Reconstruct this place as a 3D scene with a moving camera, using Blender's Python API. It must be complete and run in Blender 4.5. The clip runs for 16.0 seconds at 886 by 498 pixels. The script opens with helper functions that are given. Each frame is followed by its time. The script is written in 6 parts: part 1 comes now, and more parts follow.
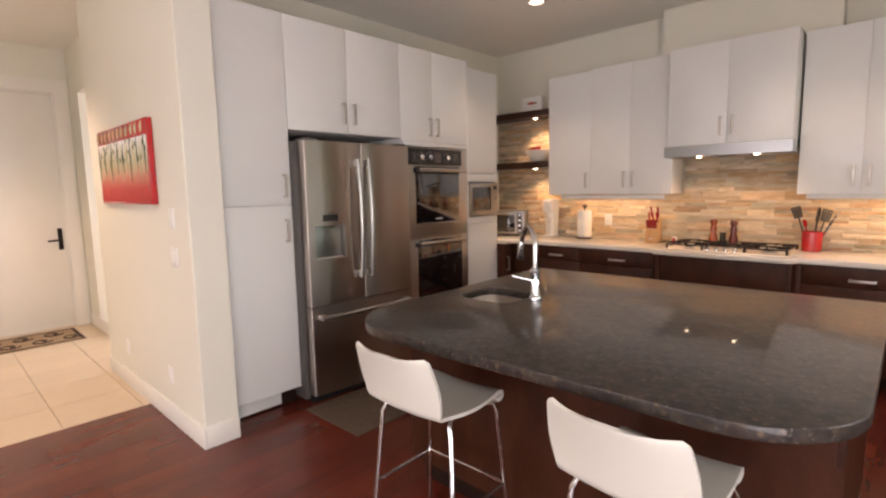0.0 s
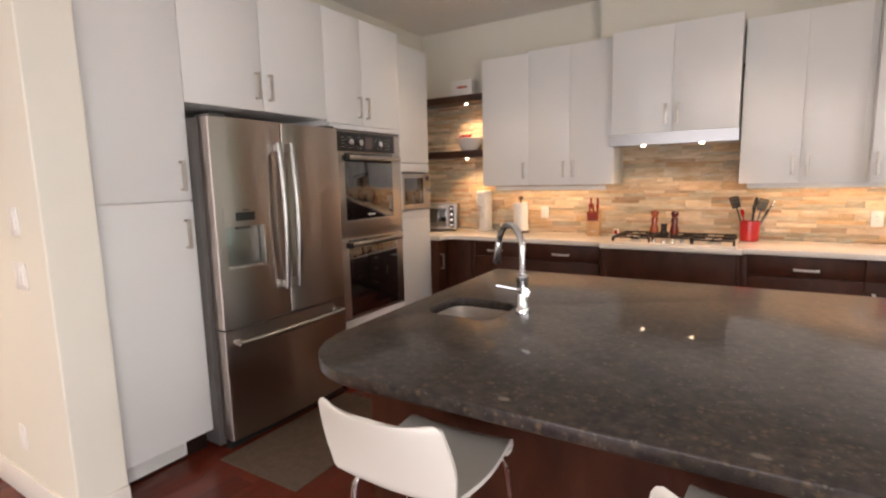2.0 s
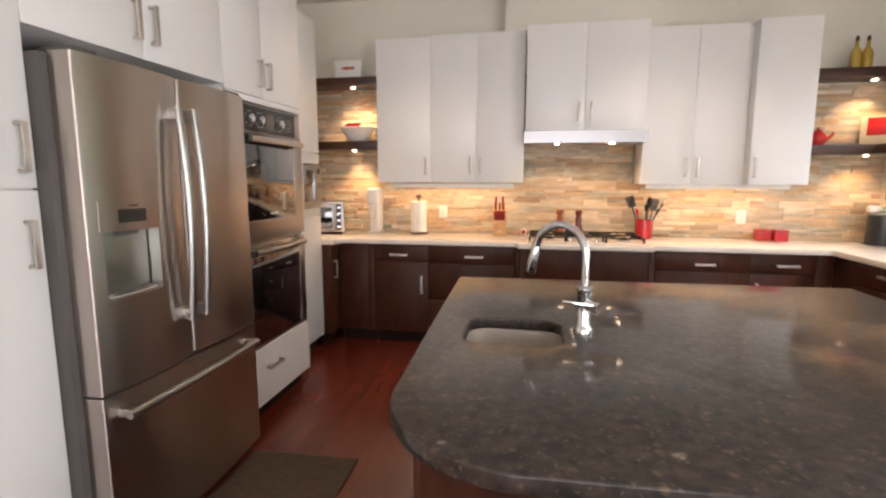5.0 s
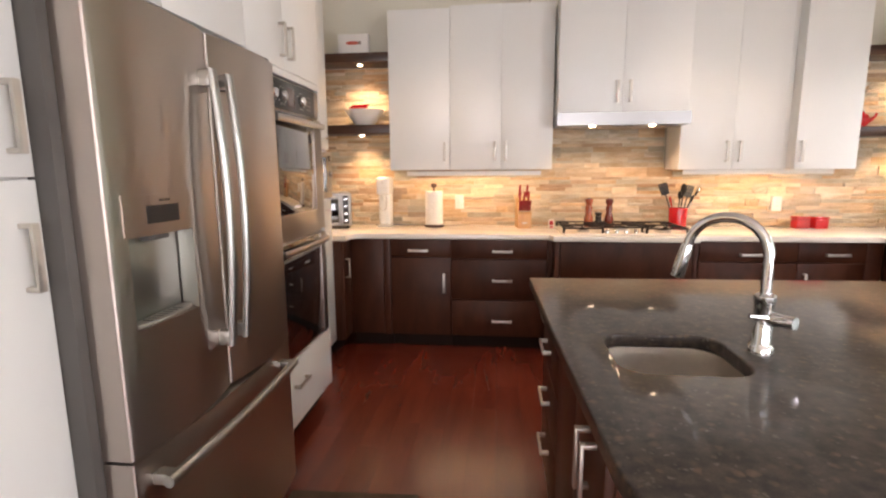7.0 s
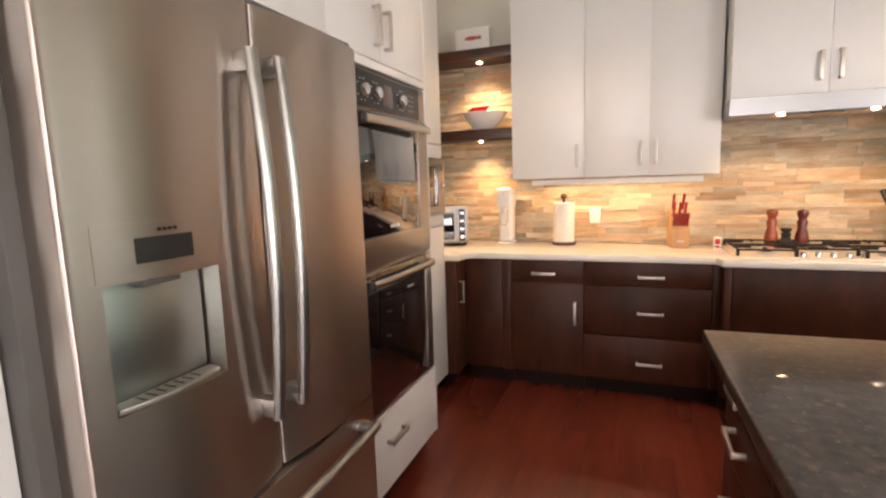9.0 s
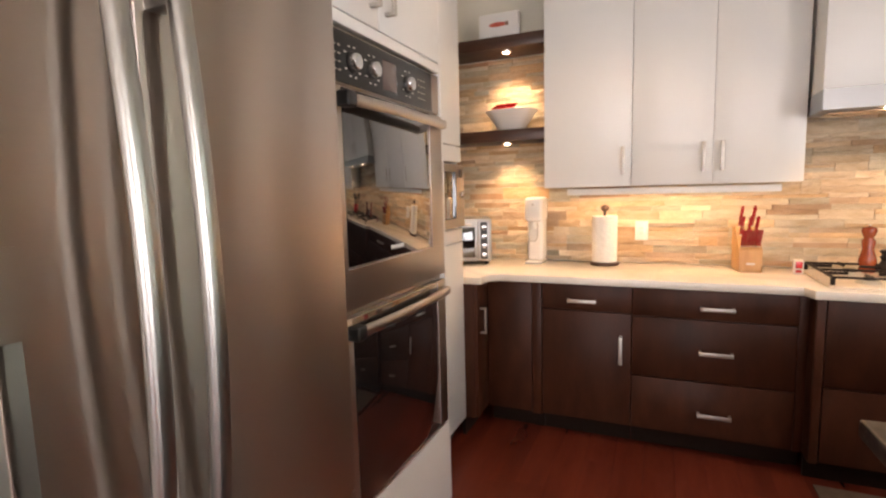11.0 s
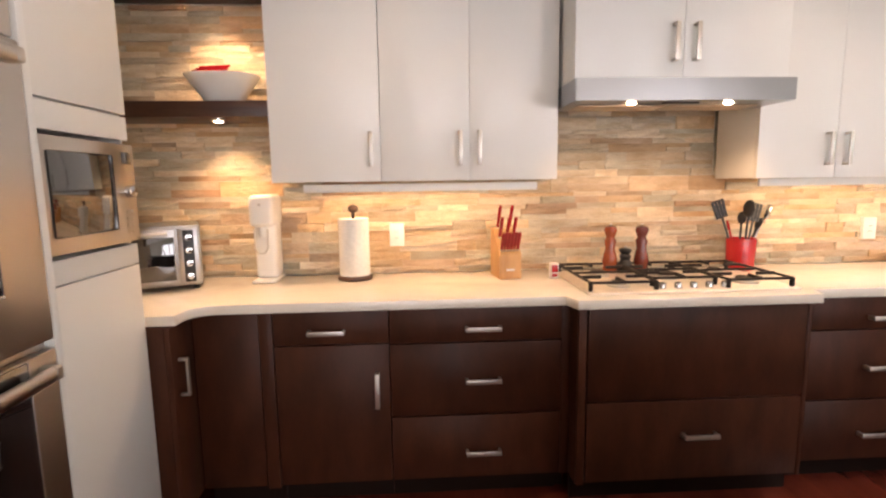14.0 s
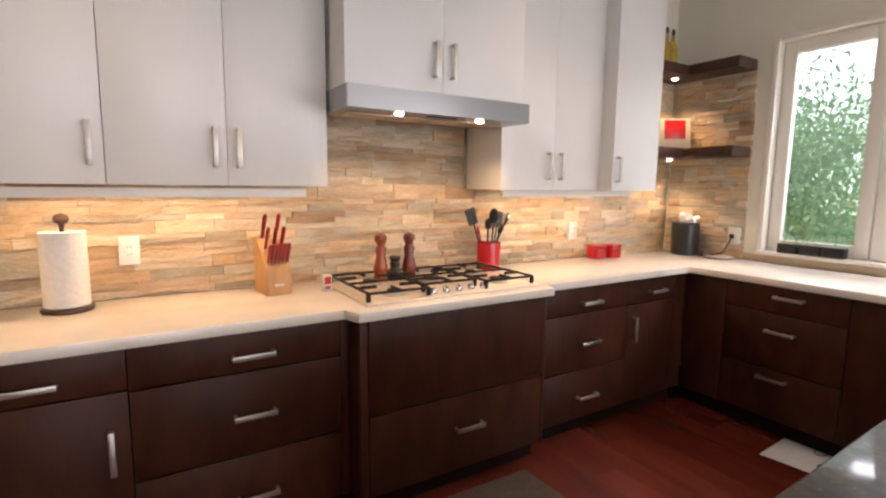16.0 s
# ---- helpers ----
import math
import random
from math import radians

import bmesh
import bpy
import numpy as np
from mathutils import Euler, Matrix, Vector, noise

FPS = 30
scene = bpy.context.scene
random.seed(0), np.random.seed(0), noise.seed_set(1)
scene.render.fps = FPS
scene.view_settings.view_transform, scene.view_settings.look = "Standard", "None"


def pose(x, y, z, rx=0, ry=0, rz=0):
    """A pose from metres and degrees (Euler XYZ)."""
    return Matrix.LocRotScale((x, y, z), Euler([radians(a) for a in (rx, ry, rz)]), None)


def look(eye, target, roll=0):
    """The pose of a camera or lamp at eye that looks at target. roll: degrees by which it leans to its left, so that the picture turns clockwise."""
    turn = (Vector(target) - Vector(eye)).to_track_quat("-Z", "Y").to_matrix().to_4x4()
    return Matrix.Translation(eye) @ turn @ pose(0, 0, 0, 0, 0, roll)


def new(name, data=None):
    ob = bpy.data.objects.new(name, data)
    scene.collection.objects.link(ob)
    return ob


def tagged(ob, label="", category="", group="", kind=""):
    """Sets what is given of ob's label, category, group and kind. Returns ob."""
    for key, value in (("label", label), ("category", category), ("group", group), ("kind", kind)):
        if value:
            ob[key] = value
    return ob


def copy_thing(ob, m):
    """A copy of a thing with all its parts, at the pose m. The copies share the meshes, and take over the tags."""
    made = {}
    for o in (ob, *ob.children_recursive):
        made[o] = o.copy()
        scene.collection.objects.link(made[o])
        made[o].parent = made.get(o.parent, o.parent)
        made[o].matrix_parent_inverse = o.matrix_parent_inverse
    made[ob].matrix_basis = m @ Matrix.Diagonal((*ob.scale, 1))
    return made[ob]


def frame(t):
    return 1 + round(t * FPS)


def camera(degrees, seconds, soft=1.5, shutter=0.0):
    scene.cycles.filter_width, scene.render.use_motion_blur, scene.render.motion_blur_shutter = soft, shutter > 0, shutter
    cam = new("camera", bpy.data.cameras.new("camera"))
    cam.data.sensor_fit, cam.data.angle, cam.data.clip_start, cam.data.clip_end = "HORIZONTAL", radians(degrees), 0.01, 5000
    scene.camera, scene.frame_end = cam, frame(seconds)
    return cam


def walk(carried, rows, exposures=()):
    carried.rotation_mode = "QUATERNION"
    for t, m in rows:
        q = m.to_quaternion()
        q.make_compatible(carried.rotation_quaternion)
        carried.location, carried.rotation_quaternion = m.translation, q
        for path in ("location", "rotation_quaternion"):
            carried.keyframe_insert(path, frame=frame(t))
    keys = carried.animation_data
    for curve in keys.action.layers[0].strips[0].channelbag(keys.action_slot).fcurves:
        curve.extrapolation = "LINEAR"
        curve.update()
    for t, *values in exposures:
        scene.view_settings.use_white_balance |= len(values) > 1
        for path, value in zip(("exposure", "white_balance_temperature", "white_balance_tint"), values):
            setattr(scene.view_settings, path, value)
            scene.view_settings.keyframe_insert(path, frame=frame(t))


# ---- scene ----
cam = camera(83.3, 16.0, soft=2.3)
PATH = [
    (0, (-0.479, 1.311, 1.47), (-1.843, 2.755, 1.231), -1.1),
    (0.5, (-0.618, 1.405, 1.462), (-1.942, 2.885, 1.221), -1.4),
    (1, (-0.752, 1.489, 1.446), (-2.018, 3.019, 1.202), -1.7),
    (1.5, (-0.866, 1.525, 1.46), (-2.046, 3.118, 1.198), -1.6),
    (2, (-1.034, 1.536, 1.462), (-2.085, 3.215, 1.186), -1.3),
    (2.5, (-1.243, 1.57, 1.445), (-2.13, 3.341, 1.171), -1.1),
    (3, (-1.333, 1.593, 1.446), (-2.092, 3.423, 1.168), -0.8),
    (3.5, (-1.481, 1.628, 1.436), (-2.116, 3.505, 1.166), -0.5),
    (4, (-1.658, 1.652, 1.428), (-2.181, 3.564, 1.165), -0.2),
    (6.5, (-2.388, 1.961, 1.405), (-2.617, 3.924, 1.096), -0.2),
    (7, (-2.504, 2.055, 1.398), (-2.719, 4.018, 1.08), -0.4),
    (7.5, (-2.575, 2.198, 1.383), (-2.855, 4.153, 1.063), -0.8),
    (8, (-2.562, 2.336, 1.389), (-3.022, 4.257, 1.08), -1.4),
    (8.5, (-2.55, 2.465, 1.394), (-3.191, 4.337, 1.107), -2.0),
    (11, (-2.734, 3.073, 1.386), (-3.527, 4.895, 1.156), -1.5),
    (11.5, (-2.803, 3.195, 1.38), (-3.487, 5.061, 1.148), -1.4),
    (12, (-2.9, 3.34, 1.386), (-3.415, 5.257, 1.141), -1.4),
    (12.5, (-2.951, 3.473, 1.39), (-3.29, 5.427, 1.133), -1.4),
    (13, (-2.936, 3.605, 1.386), (-3.107, 5.58, 1.122), -1.0),
    (13.5, (-2.824, 3.711, 1.385), (-2.876, 5.692, 1.117), -0.9),
    (14, (-2.736, 3.787, 1.383), (-2.625, 5.766, 1.116), -0.8),
    (14.5, (-2.791, 3.819, 1.393), (-2.395, 5.761, 1.127), -0.4),
    (15, (-2.872, 3.843, 1.406), (-2.196, 5.707, 1.142), -0.1),
    (15.5, (-2.88, 3.886, 1.408), (-1.977, 5.652, 1.147), 0.5),
    (16, (-2.796, 3.933, 1.4), (-1.755, 5.622, 1.146), 0.7),
]
walk(cam, [(t, look(eye, target, roll)) for t, eye, target, roll in PATH],
     exposures=[(0.0, -0.45, 7400, 29), (4.0, -0.14, 7000, 23), (7.0, 0.1, 7150, 25), (9.0, 0.14, 7400, 25), (13.0, 0.13, 7400, 27), (16.0, -0.2, 6850, 25)])

# ---- world, sun, lamps ----
world = bpy.data.worlds.new("sky")
scene.world = world
world.use_nodes = True
_sky = world.node_tree.nodes.new("ShaderNodeTexSky")
_sky.sky_type, _sky.sun_disc = "NISHITA", False
_sky.sun_elevation, _sky.sun_rotation = radians(50), radians(200)
_bg = world.node_tree.nodes["Background"]
_bg.inputs["Strength"].default_value = 0.15
world.node_tree.links.new(_sky.outputs[0], _bg.inputs["Color"])

_sun = bpy.data.lights.new("sun", "SUN")
_sun.energy, _sun.angle, _sun.color = 5.0, radians(0.6), (1.0, 0.95, 0.88)
new("sun", _sun).matrix_world = look((0, -8, 12), (1.5, 0, 0))

DAY = (0.86, 0.93, 1.0)
WARM = (1.0, 0.69, 0.39)


def area_lamp(name, eye, target, w, h, watts, color):
    la = bpy.data.lights.new(name, "AREA")
    la.shape, la.size, la.size_y, la.energy, la.color = "RECTANGLE", w, h, watts, color
    ob = new(name, la)
    ob.matrix_world = look(eye, target)
    return ob


def spot_lamp(name, eye, target, watts, angle, color, size=0.03, blend=0.6):
    la = bpy.data.lights.new(name, "SPOT")
    la.energy, la.spot_size, la.spot_blend, la.color, la.shadow_soft_size = watts, radians(angle), blend, color, size
    ob = new(name, la)
    ob.matrix_world = look(eye, target)
    return ob


# daylight at the openings: south glazing, east patio door, hall opening
area_lamp("daylight_south", (-1.6, -3.12, 1.35), (-1.6, 0, 2.0), 3.6, 2.3, 165, DAY)
area_lamp("daylight_east", (0.95, 0.6, 1.25), (-2, 0.9, 1.9), 2.2, 2.2, 140, DAY)
# added fill lamp, hidden outside above the kitchen window's head, aimed down into the room
area_lamp("kitchen_window_fill", (1.35, 4.33, 2.75), (-0.6, 4.33, 0.9), 2.5, 0.8, 135, DAY)
area_lamp("daylight_hall", (-6.2, 4.2, 1.3), (-6.2, 2.0, 0.8), 1.4, 2.2, 75, DAY)

# ---- materials ----


def mat(name, color, rough=0.5, metal=0.0, color2=None, scale=8.0, detail=4.0, bump=0.0, bump_scale=60.0, stretch=(1, 1, 1),
        coat=0.0, rand=0.0, rough_var=0.0, emit=0.0, island=False, fine=0.0, spec=0.5, lo=0.3, hi=0.7, world_coords=False):
    """A surface with colour drifting between two tones, a finer grain, gloss that varies, and relief."""
    m = bpy.data.materials.new(name)
    m.use_nodes = True
    nt = m.node_tree
    b = nt.nodes["Principled BSDF"]
    L = nt.links.new
    b.inputs["Roughness"].default_value = rough
    b.inputs["Metallic"].default_value = metal
    b.inputs["Coat Weight"].default_value = coat
    b.inputs["Coat Roughness"].default_value = 0.08
    b.inputs["Specular IOR Level"].default_value = spec
    geo = nt.nodes.new("ShaderNodeNewGeometry")
    tc = nt.nodes.new("ShaderNodeTexCoord")
    mp = nt.nodes.new("ShaderNodeMapping")
    mp.inputs["Scale"].default_value = stretch
    oi = nt.nodes.new("ShaderNodeObjectInfo")
    L(geo.outputs["Position"] if world_coords else tc.outputs["Object"], mp.inputs["Vector"])
    vec = mp.outputs["Vector"]
    rnd = geo.outputs["Random Per Island"] if island else oi.outputs["Random"]
    if rand:
        add = nt.nodes.new("ShaderNodeVectorMath")
        add.operation = "ADD"
        mul = nt.nodes.new("ShaderNodeMath")
        mul.operation = "MULTIPLY"
        mul.inputs[1].default_value = 37.0
        L(rnd, mul.inputs[0])
        L(vec, add.inputs[0])
        L(mul.outputs[0], add.inputs[1])
        vec = add.outputs[0]
    n = nt.nodes.new("ShaderNodeTexNoise")
    n.inputs["Scale"].default_value, n.inputs["Detail"].default_value = scale, detail
    L(vec, n.inputs["Vector"])
    ramp = nt.nodes.new("ShaderNodeValToRGB")
    c2 = color2 or tuple(c * 0.88 for c in color)
    ramp.color_ramp.elements[0].position, ramp.color_ramp.elements[0].color = lo, (*c2, 1)
    ramp.color_ramp.elements[1].position, ramp.color_ramp.elements[1].color = hi, (*color, 1)
    L(n.outputs["Fac"], ramp.inputs["Fac"])
    col = ramp.outputs["Color"]
    if fine:
        n3 = nt.nodes.new("ShaderNodeTexNoise")
        n3.inputs["Scale"].default_value, n3.inputs["Detail"].default_value = scale * 9, 3.0
        L(vec, n3.inputs["Vector"])
        mr3 = nt.nodes.new("ShaderNodeMapRange")
        mr3.inputs["To Min"].default_value, mr3.inputs["To Max"].default_value = 1 - fine, 1 + fine
        L(n3.outputs["Fac"], mr3.inputs["Value"])
        mx3 = nt.nodes.new("ShaderNodeVectorMath")
        mx3.operation = "SCALE"
        L(col, mx3.inputs[0])
        L(mr3.outputs[0], mx3.inputs["Scale"])
        col = mx3.outputs[0]
    if rand:
        mr = nt.nodes.new("ShaderNodeMapRange")
        mr.inputs["To Min"].default_value, mr.inputs["To Max"].default_value = 1 - rand, 1 + rand
        L(rnd, mr.inputs["Value"])
        mx = nt.nodes.new("ShaderNodeVectorMath")
        mx.operation = "SCALE"
        L(col, mx.inputs[0])
        L(mr.outputs[0], mx.inputs["Scale"])
        col = mx.outputs[0]
    L(col, b.inputs["Base Color"])
    if rough_var:
        mr2 = nt.nodes.new("ShaderNodeMapRange")
        mr2.inputs["To Min"].default_value, mr2.inputs["To Max"].default_value = max(0.02, rough - rough_var), rough + rough_var
        L(n.outputs["Fac"], mr2.inputs["Value"])
        L(mr2.outputs[0], b.inputs["Roughness"])
    if bump:
        n2 = nt.nodes.new("ShaderNodeTexNoise")
        n2.inputs["Scale"].default_value, n2.inputs["Detail"].default_value = bump_scale, 5.0
        L(vec, n2.inputs["Vector"])
        bp = nt.nodes.new("ShaderNodeBump")
        bp.inputs["Strength"].default_value, bp.inputs["Distance"].default_value = bump, 0.01
        L(n2.outputs["Fac"], bp.inputs["Height"])
        L(bp.outputs["Normal"], b.inputs["Normal"])
    if emit:
        b.inputs["Emission Color"].default_value = (*color, 1)
        b.inputs["Emission Strength"].default_value = emit
    return m


def brushed(name, color, rough=0.3, along=(300, 300, 1.5), aniso=0.75):
    """Brushed metal: fine streaks along one axis; highlights spread across the brushing."""
    m = mat(name, color, rough, 1.0, tuple(c * 0.985 for c in color), scale=1.0, detail=2, stretch=along, rough_var=0.006)
    nt = m.node_tree
    bs = nt.nodes["Principled BSDF"]
    bs.inputs["Anisotropic"].default_value = aniso
    bs.inputs["Anisotropic Rotation"].default_value = 0.25
    tg = nt.nodes.new("ShaderNodeTangent")
    tg.direction_type, tg.axis = "RADIAL", "Z"
    nt.links.new(tg.outputs[0], bs.inputs["Tangent"])
    return m


def granite(name):
    """Polished dark granite: charcoal ground, brown drifts, small tan and grey flecks, a clear polish over a duller ground."""
    m = mat(name, (0.060, 0.046, 0.038), 0.36, color2=(0.022, 0.019, 0.018), scale=34, detail=8, fine=0.4, lo=0.34, hi=0.70, spec=0.18, coat=0.46)
    nt = m.node_tree
    bs = nt.nodes["Principled BSDF"]
    bs.inputs["Coat Roughness"].default_value = 0.055
    old = bs.inputs["Base Color"].links[0].from_socket
    tc = nt.nodes.new("ShaderNodeTexCoord")
    wob = nt.nodes.new("ShaderNodeTexNoise")
    wob.inputs["Scale"].default_value = 45
    nt.links.new(tc.outputs["Object"], wob.inputs["Vector"])
    mixv = nt.nodes.new("ShaderNodeVectorMath")
    mixv.operation = "MULTIPLY_ADD"
    mixv.inputs[1].default_value = (0.022, 0.022, 0.022)
    nt.links.new(wob.outputs["Color"], mixv.inputs[0])
    nt.links.new(tc.outputs["Object"], mixv.inputs[2])
    col = old
    for scale, share, tone in ((48.0, 0.70, (0.115, 0.078, 0.052)), (95.0, 0.84, (0.12, 0.105, 0.09))):
        vo = nt.nodes.new("ShaderNodeTexVoronoi")
        vo.inputs["Scale"].default_value = scale
        nt.links.new(mixv.outputs[0], vo.inputs["Vector"])
        sp = nt.nodes.new("ShaderNodeSeparateColor")
        nt.links.new(vo.outputs["Color"], sp.inputs[0])
        pick = nt.nodes.new("ShaderNodeMapRange")
        pick.inputs["From Min"].default_value, pick.inputs["From Max"].default_value = share, 1.0
        nt.links.new(sp.outputs[0], pick.inputs["Value"])
        near_ = nt.nodes.new("ShaderNodeMapRange")
        near_.inputs["From Min"].default_value, near_.inputs["From Max"].default_value = 0.55, 0.15
        nt.links.new(vo.outputs["Distance"], near_.inputs["Value"])
        mask = nt.nodes.new("ShaderNodeMath")
        mask.operation = "MULTIPLY"
        nt.links.new(pick.outputs[0], mask.inputs[0])
        nt.links.new(near_.outputs[0], mask.inputs[1])
        mx = nt.nodes.new("ShaderNodeMix")
        mx.data_type = "RGBA"
        mx.inputs[7].default_value = (*tone, 1)
        nt.links.new(mask.outputs[0], mx.inputs[0])
        nt.links.new(col, mx.inputs[6])
        col = mx.outputs[2]
    nt.links.new(col, bs.inputs["Base Color"])
    return m


def glass(name, rough=0.0, tint=(1, 1, 1)):
    m = bpy.data.materials.new(name)
    m.use_nodes = True
    b = m.node_tree.nodes["Principled BSDF"]
    b.inputs["Base Color"].default_value = (*tint, 1)
    b.inputs["Transmission Weight"].default_value = 1.0
    b.inputs["Roughness"].default_value = rough
    b.inputs["IOR"].default_value = 1.45
    return m


WALL = mat("wall_paint", (0.76, 0.74, 0.64), 0.7, color2=(0.73, 0.71, 0.61), scale=1.3, bump=0.06, bump_scale=160, spec=0.3)
CEIL = mat("ceiling_paint", (0.84, 0.82, 0.77), 0.8, color2=(0.80, 0.78, 0.72), scale=1.1, bump=0.08, bump_scale=120, spec=0.2)
TRIMW = mat("trim_paint", (0.80, 0.77, 0.70), 0.4, color2=(0.77, 0.74, 0.67), scale=2, bump=0.02)
GLOSSW = mat("gloss_white_lacquer", (0.765, 0.77, 0.745), 0.33, color2=(0.75, 0.755, 0.73), scale=1.5, coat=0.12, rough_var=0.04, bump=0.012, bump_scale=9)
CARCW = mat("white_melamine", (0.78, 0.76, 0.73), 0.4, scale=3, color2=(0.75, 0.73, 0.70))
DARKW = mat("espresso_wood", (0.074, 0.0235, 0.0114), 0.40, color2=(0.041, 0.0130, 0.0066), scale=2.6, detail=7, stretch=(4.5, 4.5, 1.6), bump=0.04, bump_scale=14,
            rand=0.12, rough_var=0.06, fine=0.16, spec=0.2)
SHELFW = mat("walnut_shelf", (0.075, 0.032, 0.018), 0.35, color2=(0.035, 0.014, 0.009), scale=3, detail=7, stretch=(1.2, 12, 12), bump=0.05, bump_scale=14, fine=0.2)
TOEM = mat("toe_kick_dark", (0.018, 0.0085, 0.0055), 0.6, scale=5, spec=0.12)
QUARTZ = mat("white_quartz", (0.80, 0.74, 0.64), 0.22, color2=(0.76, 0.70, 0.60), scale=14, fine=0.03, coat=0.3, rough_var=0.04)
GRANITE = granite("dark_granite")
STEELV = brushed("brushed_steel", (0.445, 0.39, 0.35), 0.30, (3, 3, 420), 0.88)
STEELH = brushed("brushed_steel_across", (0.52, 0.475, 0.43), 0.30, (500, 4, 500))
STEELX = brushed("brushed_steel_along", (0.42, 0.41, 0.40), 0.30, (4, 500, 500))
HOODM = brushed("hood_steel", (0.33, 0.335, 0.34), 0.28, (4, 500, 500), 0.2)
SINKM = mat("sink_steel", (0.86, 0.78, 0.68), 0.5, 0.8, scale=25, fine=0.05, rough_var=0.06)
SIDEM = mat("fridge_side_grey", (0.085, 0.078, 0.072), 0.45, scale=8, bump=0.05, bump_scale=200)
NICKEL = mat("satin_nickel", (0.60, 0.565, 0.51), 0.42, 1.0, scale=30, rough_var=0.05)
CHROME = mat("chrome", (0.66, 0.67, 0.68), 0.07, 1.0, scale=10, color2=(0.62, 0.63, 0.64))
FRHAND = mat("fridge_handle_steel", (0.42, 0.42, 0.395), 0.30, 1.0, scale=30, rough_var=0.03)
BLACKG = mat("black_glass", (0.008, 0.007, 0.007), 0.03, 0.0, scale=4, spec=0.8, coat=1.0)
BLACKG.node_tree.nodes["Principled BSDF"].inputs["Coat IOR"].default_value = 1.6
BLACKG.node_tree.nodes["Principled BSDF"].inputs["Coat Roughness"].default_value = 0.02
BLACKP = mat("black_plastic", (0.012, 0.012, 0.012), 0.35, scale=20, fine=0.1)
IRON = mat("cast_iron", (0.020, 0.014, 0.011), 0.55, scale=40, bump=0.2, bump_scale=240, spec=0.2)
WHITEP = mat("white_plastic", (0.80, 0.79, 0.75), 0.3, scale=6, color2=(0.77, 0.76, 0.72))
CHAIRW = mat("white_moulded_plastic", (0.67, 0.655, 0.59), 0.32, scale=3, color2=(0.64, 0.625, 0.56), rough_var=0.05, bump=0.015, bump_scale=120)
REDM = mat("red_glaze", (0.50, 0.016, 0.018), 0.25, scale=6, color2=(0.42, 0.011, 0.013), coat=0.4)
DRED = mat("dark_red_handle", (0.34, 0.010, 0.016), 0.22, scale=8, color2=(0.24, 0.006, 0.010), coat=0.4)
REDW = mat("red_stained_wood", (0.16, 0.025, 0.012), 0.25, scale=5, color2=(0.09, 0.013, 0.008), stretch=(4, 4, 1), coat=0.4)
LWOOD = mat("beech_wood", (0.55, 0.31, 0.13), 0.4, scale=4, color2=(0.43, 0.23, 0.09), stretch=(8, 8, 1), fine=0.1, bump=0.04)
PAPER = mat("paper_towel", (0.80, 0.78, 0.73), 0.9, scale=60, bump=0.08, bump_scale=180, spec=0.1)
RUGM = mat("woven_mat", (0.125, 0.088, 0.062), 0.9, scale=30, color2=(0.095, 0.066, 0.046), bump=0.5, bump_scale=420, fine=0.25, spec=0.1)
TILEF = mat("beige_floor_tile", (0.68, 0.55, 0.40), 0.35, scale=2.5, color2=(0.63, 0.50, 0.36), rand=0.05, fine=0.05, rough_var=0.06)
GROUT = mat("tile_grout", (0.40, 0.32, 0.24), 0.8, scale=30)
DIMLENS = mat("deep_set_lens", (1.0, 0.86, 0.66), 0.4, emit=4.0)
LEDON = mat("lamp_lens_lit", (1.0, 0.84, 0.58), 0.3, emit=34.0)
PANE = glass("window_glass")

# ---- mesh helpers ----
ORG = {}


def thing(name, at, label="", category="", group="", kind=""):
    ob = new(name)
    ob.empty_display_size = 0.1
    ob.location = at
    ORG[ob.name] = Vector(at)
    return tagged(ob, label, category, group, kind)


def link_mesh(name, bm, material, smooth=None):
    me = bpy.data.meshes.new(name)
    bmesh.ops.recalc_face_normals(bm, faces=bm.faces)
    bm.to_mesh(me)
    bm.free()
    for m in (material if isinstance(material, (list, tuple)) else [material]):
        me.materials.append(m)
    if smooth is not None:
        me.polygons.foreach_set("use_smooth", [True] * len(me.polygons))
        me.set_sharp_from_angle(angle=radians(smooth))
    return new(name, me)


def part(name, bm, material, parent, label="", smooth=35):
    """One mesh, given in world places, as a part of its thing or of a part."""
    org = ORG[parent.name]
    bm.transform(Matrix.Translation(-org))
    ob = link_mesh(name, bm, material, smooth)
    ob.parent = parent
    ORG[ob.name] = org
    return tagged(ob, label) if label else ob


def solid(name, bm, material, label, category, group="", kind="", smooth=35):
    """One mesh that is a thing of its own; its origin at its base."""
    xs = [v.co.copy() for v in bm.verts]
    lo = Vector((min(v.x for v in xs), min(v.y for v in xs), min(v.z for v in xs)))
    hi = Vector((max(v.x for v in xs), max(v.y for v in xs), max(v.z for v in xs)))
    org = Vector(((lo.x + hi.x) / 2, (lo.y + hi.y) / 2, lo.z))
    bm.transform(Matrix.Translation(-org))
    ob = link_mesh(name, bm, material, smooth)
    ob.location = org
    ORG[ob.name] = org
    return tagged(ob, label, category, group, kind)


def box(x0, x1, y0, y1, z0, z1, r=0.0, seg=2, bm=None):
    bm2 = bmesh.new()
    bmesh.ops.create_cube(bm2, size=1.0, matrix=Matrix.LocRotScale(((x0 + x1) / 2, (y0 + y1) / 2, (z0 + z1) / 2), None, (abs(x1 - x0), abs(y1 - y0), abs(z1 - z0))))
    if r:
        bmesh.ops.bevel(bm2, geom=bm2.edges[:], offset=r, segments=seg, affect="EDGES", profile=0.5)
    if bm is None:
        return bm2
    return merge(bm, bm2)


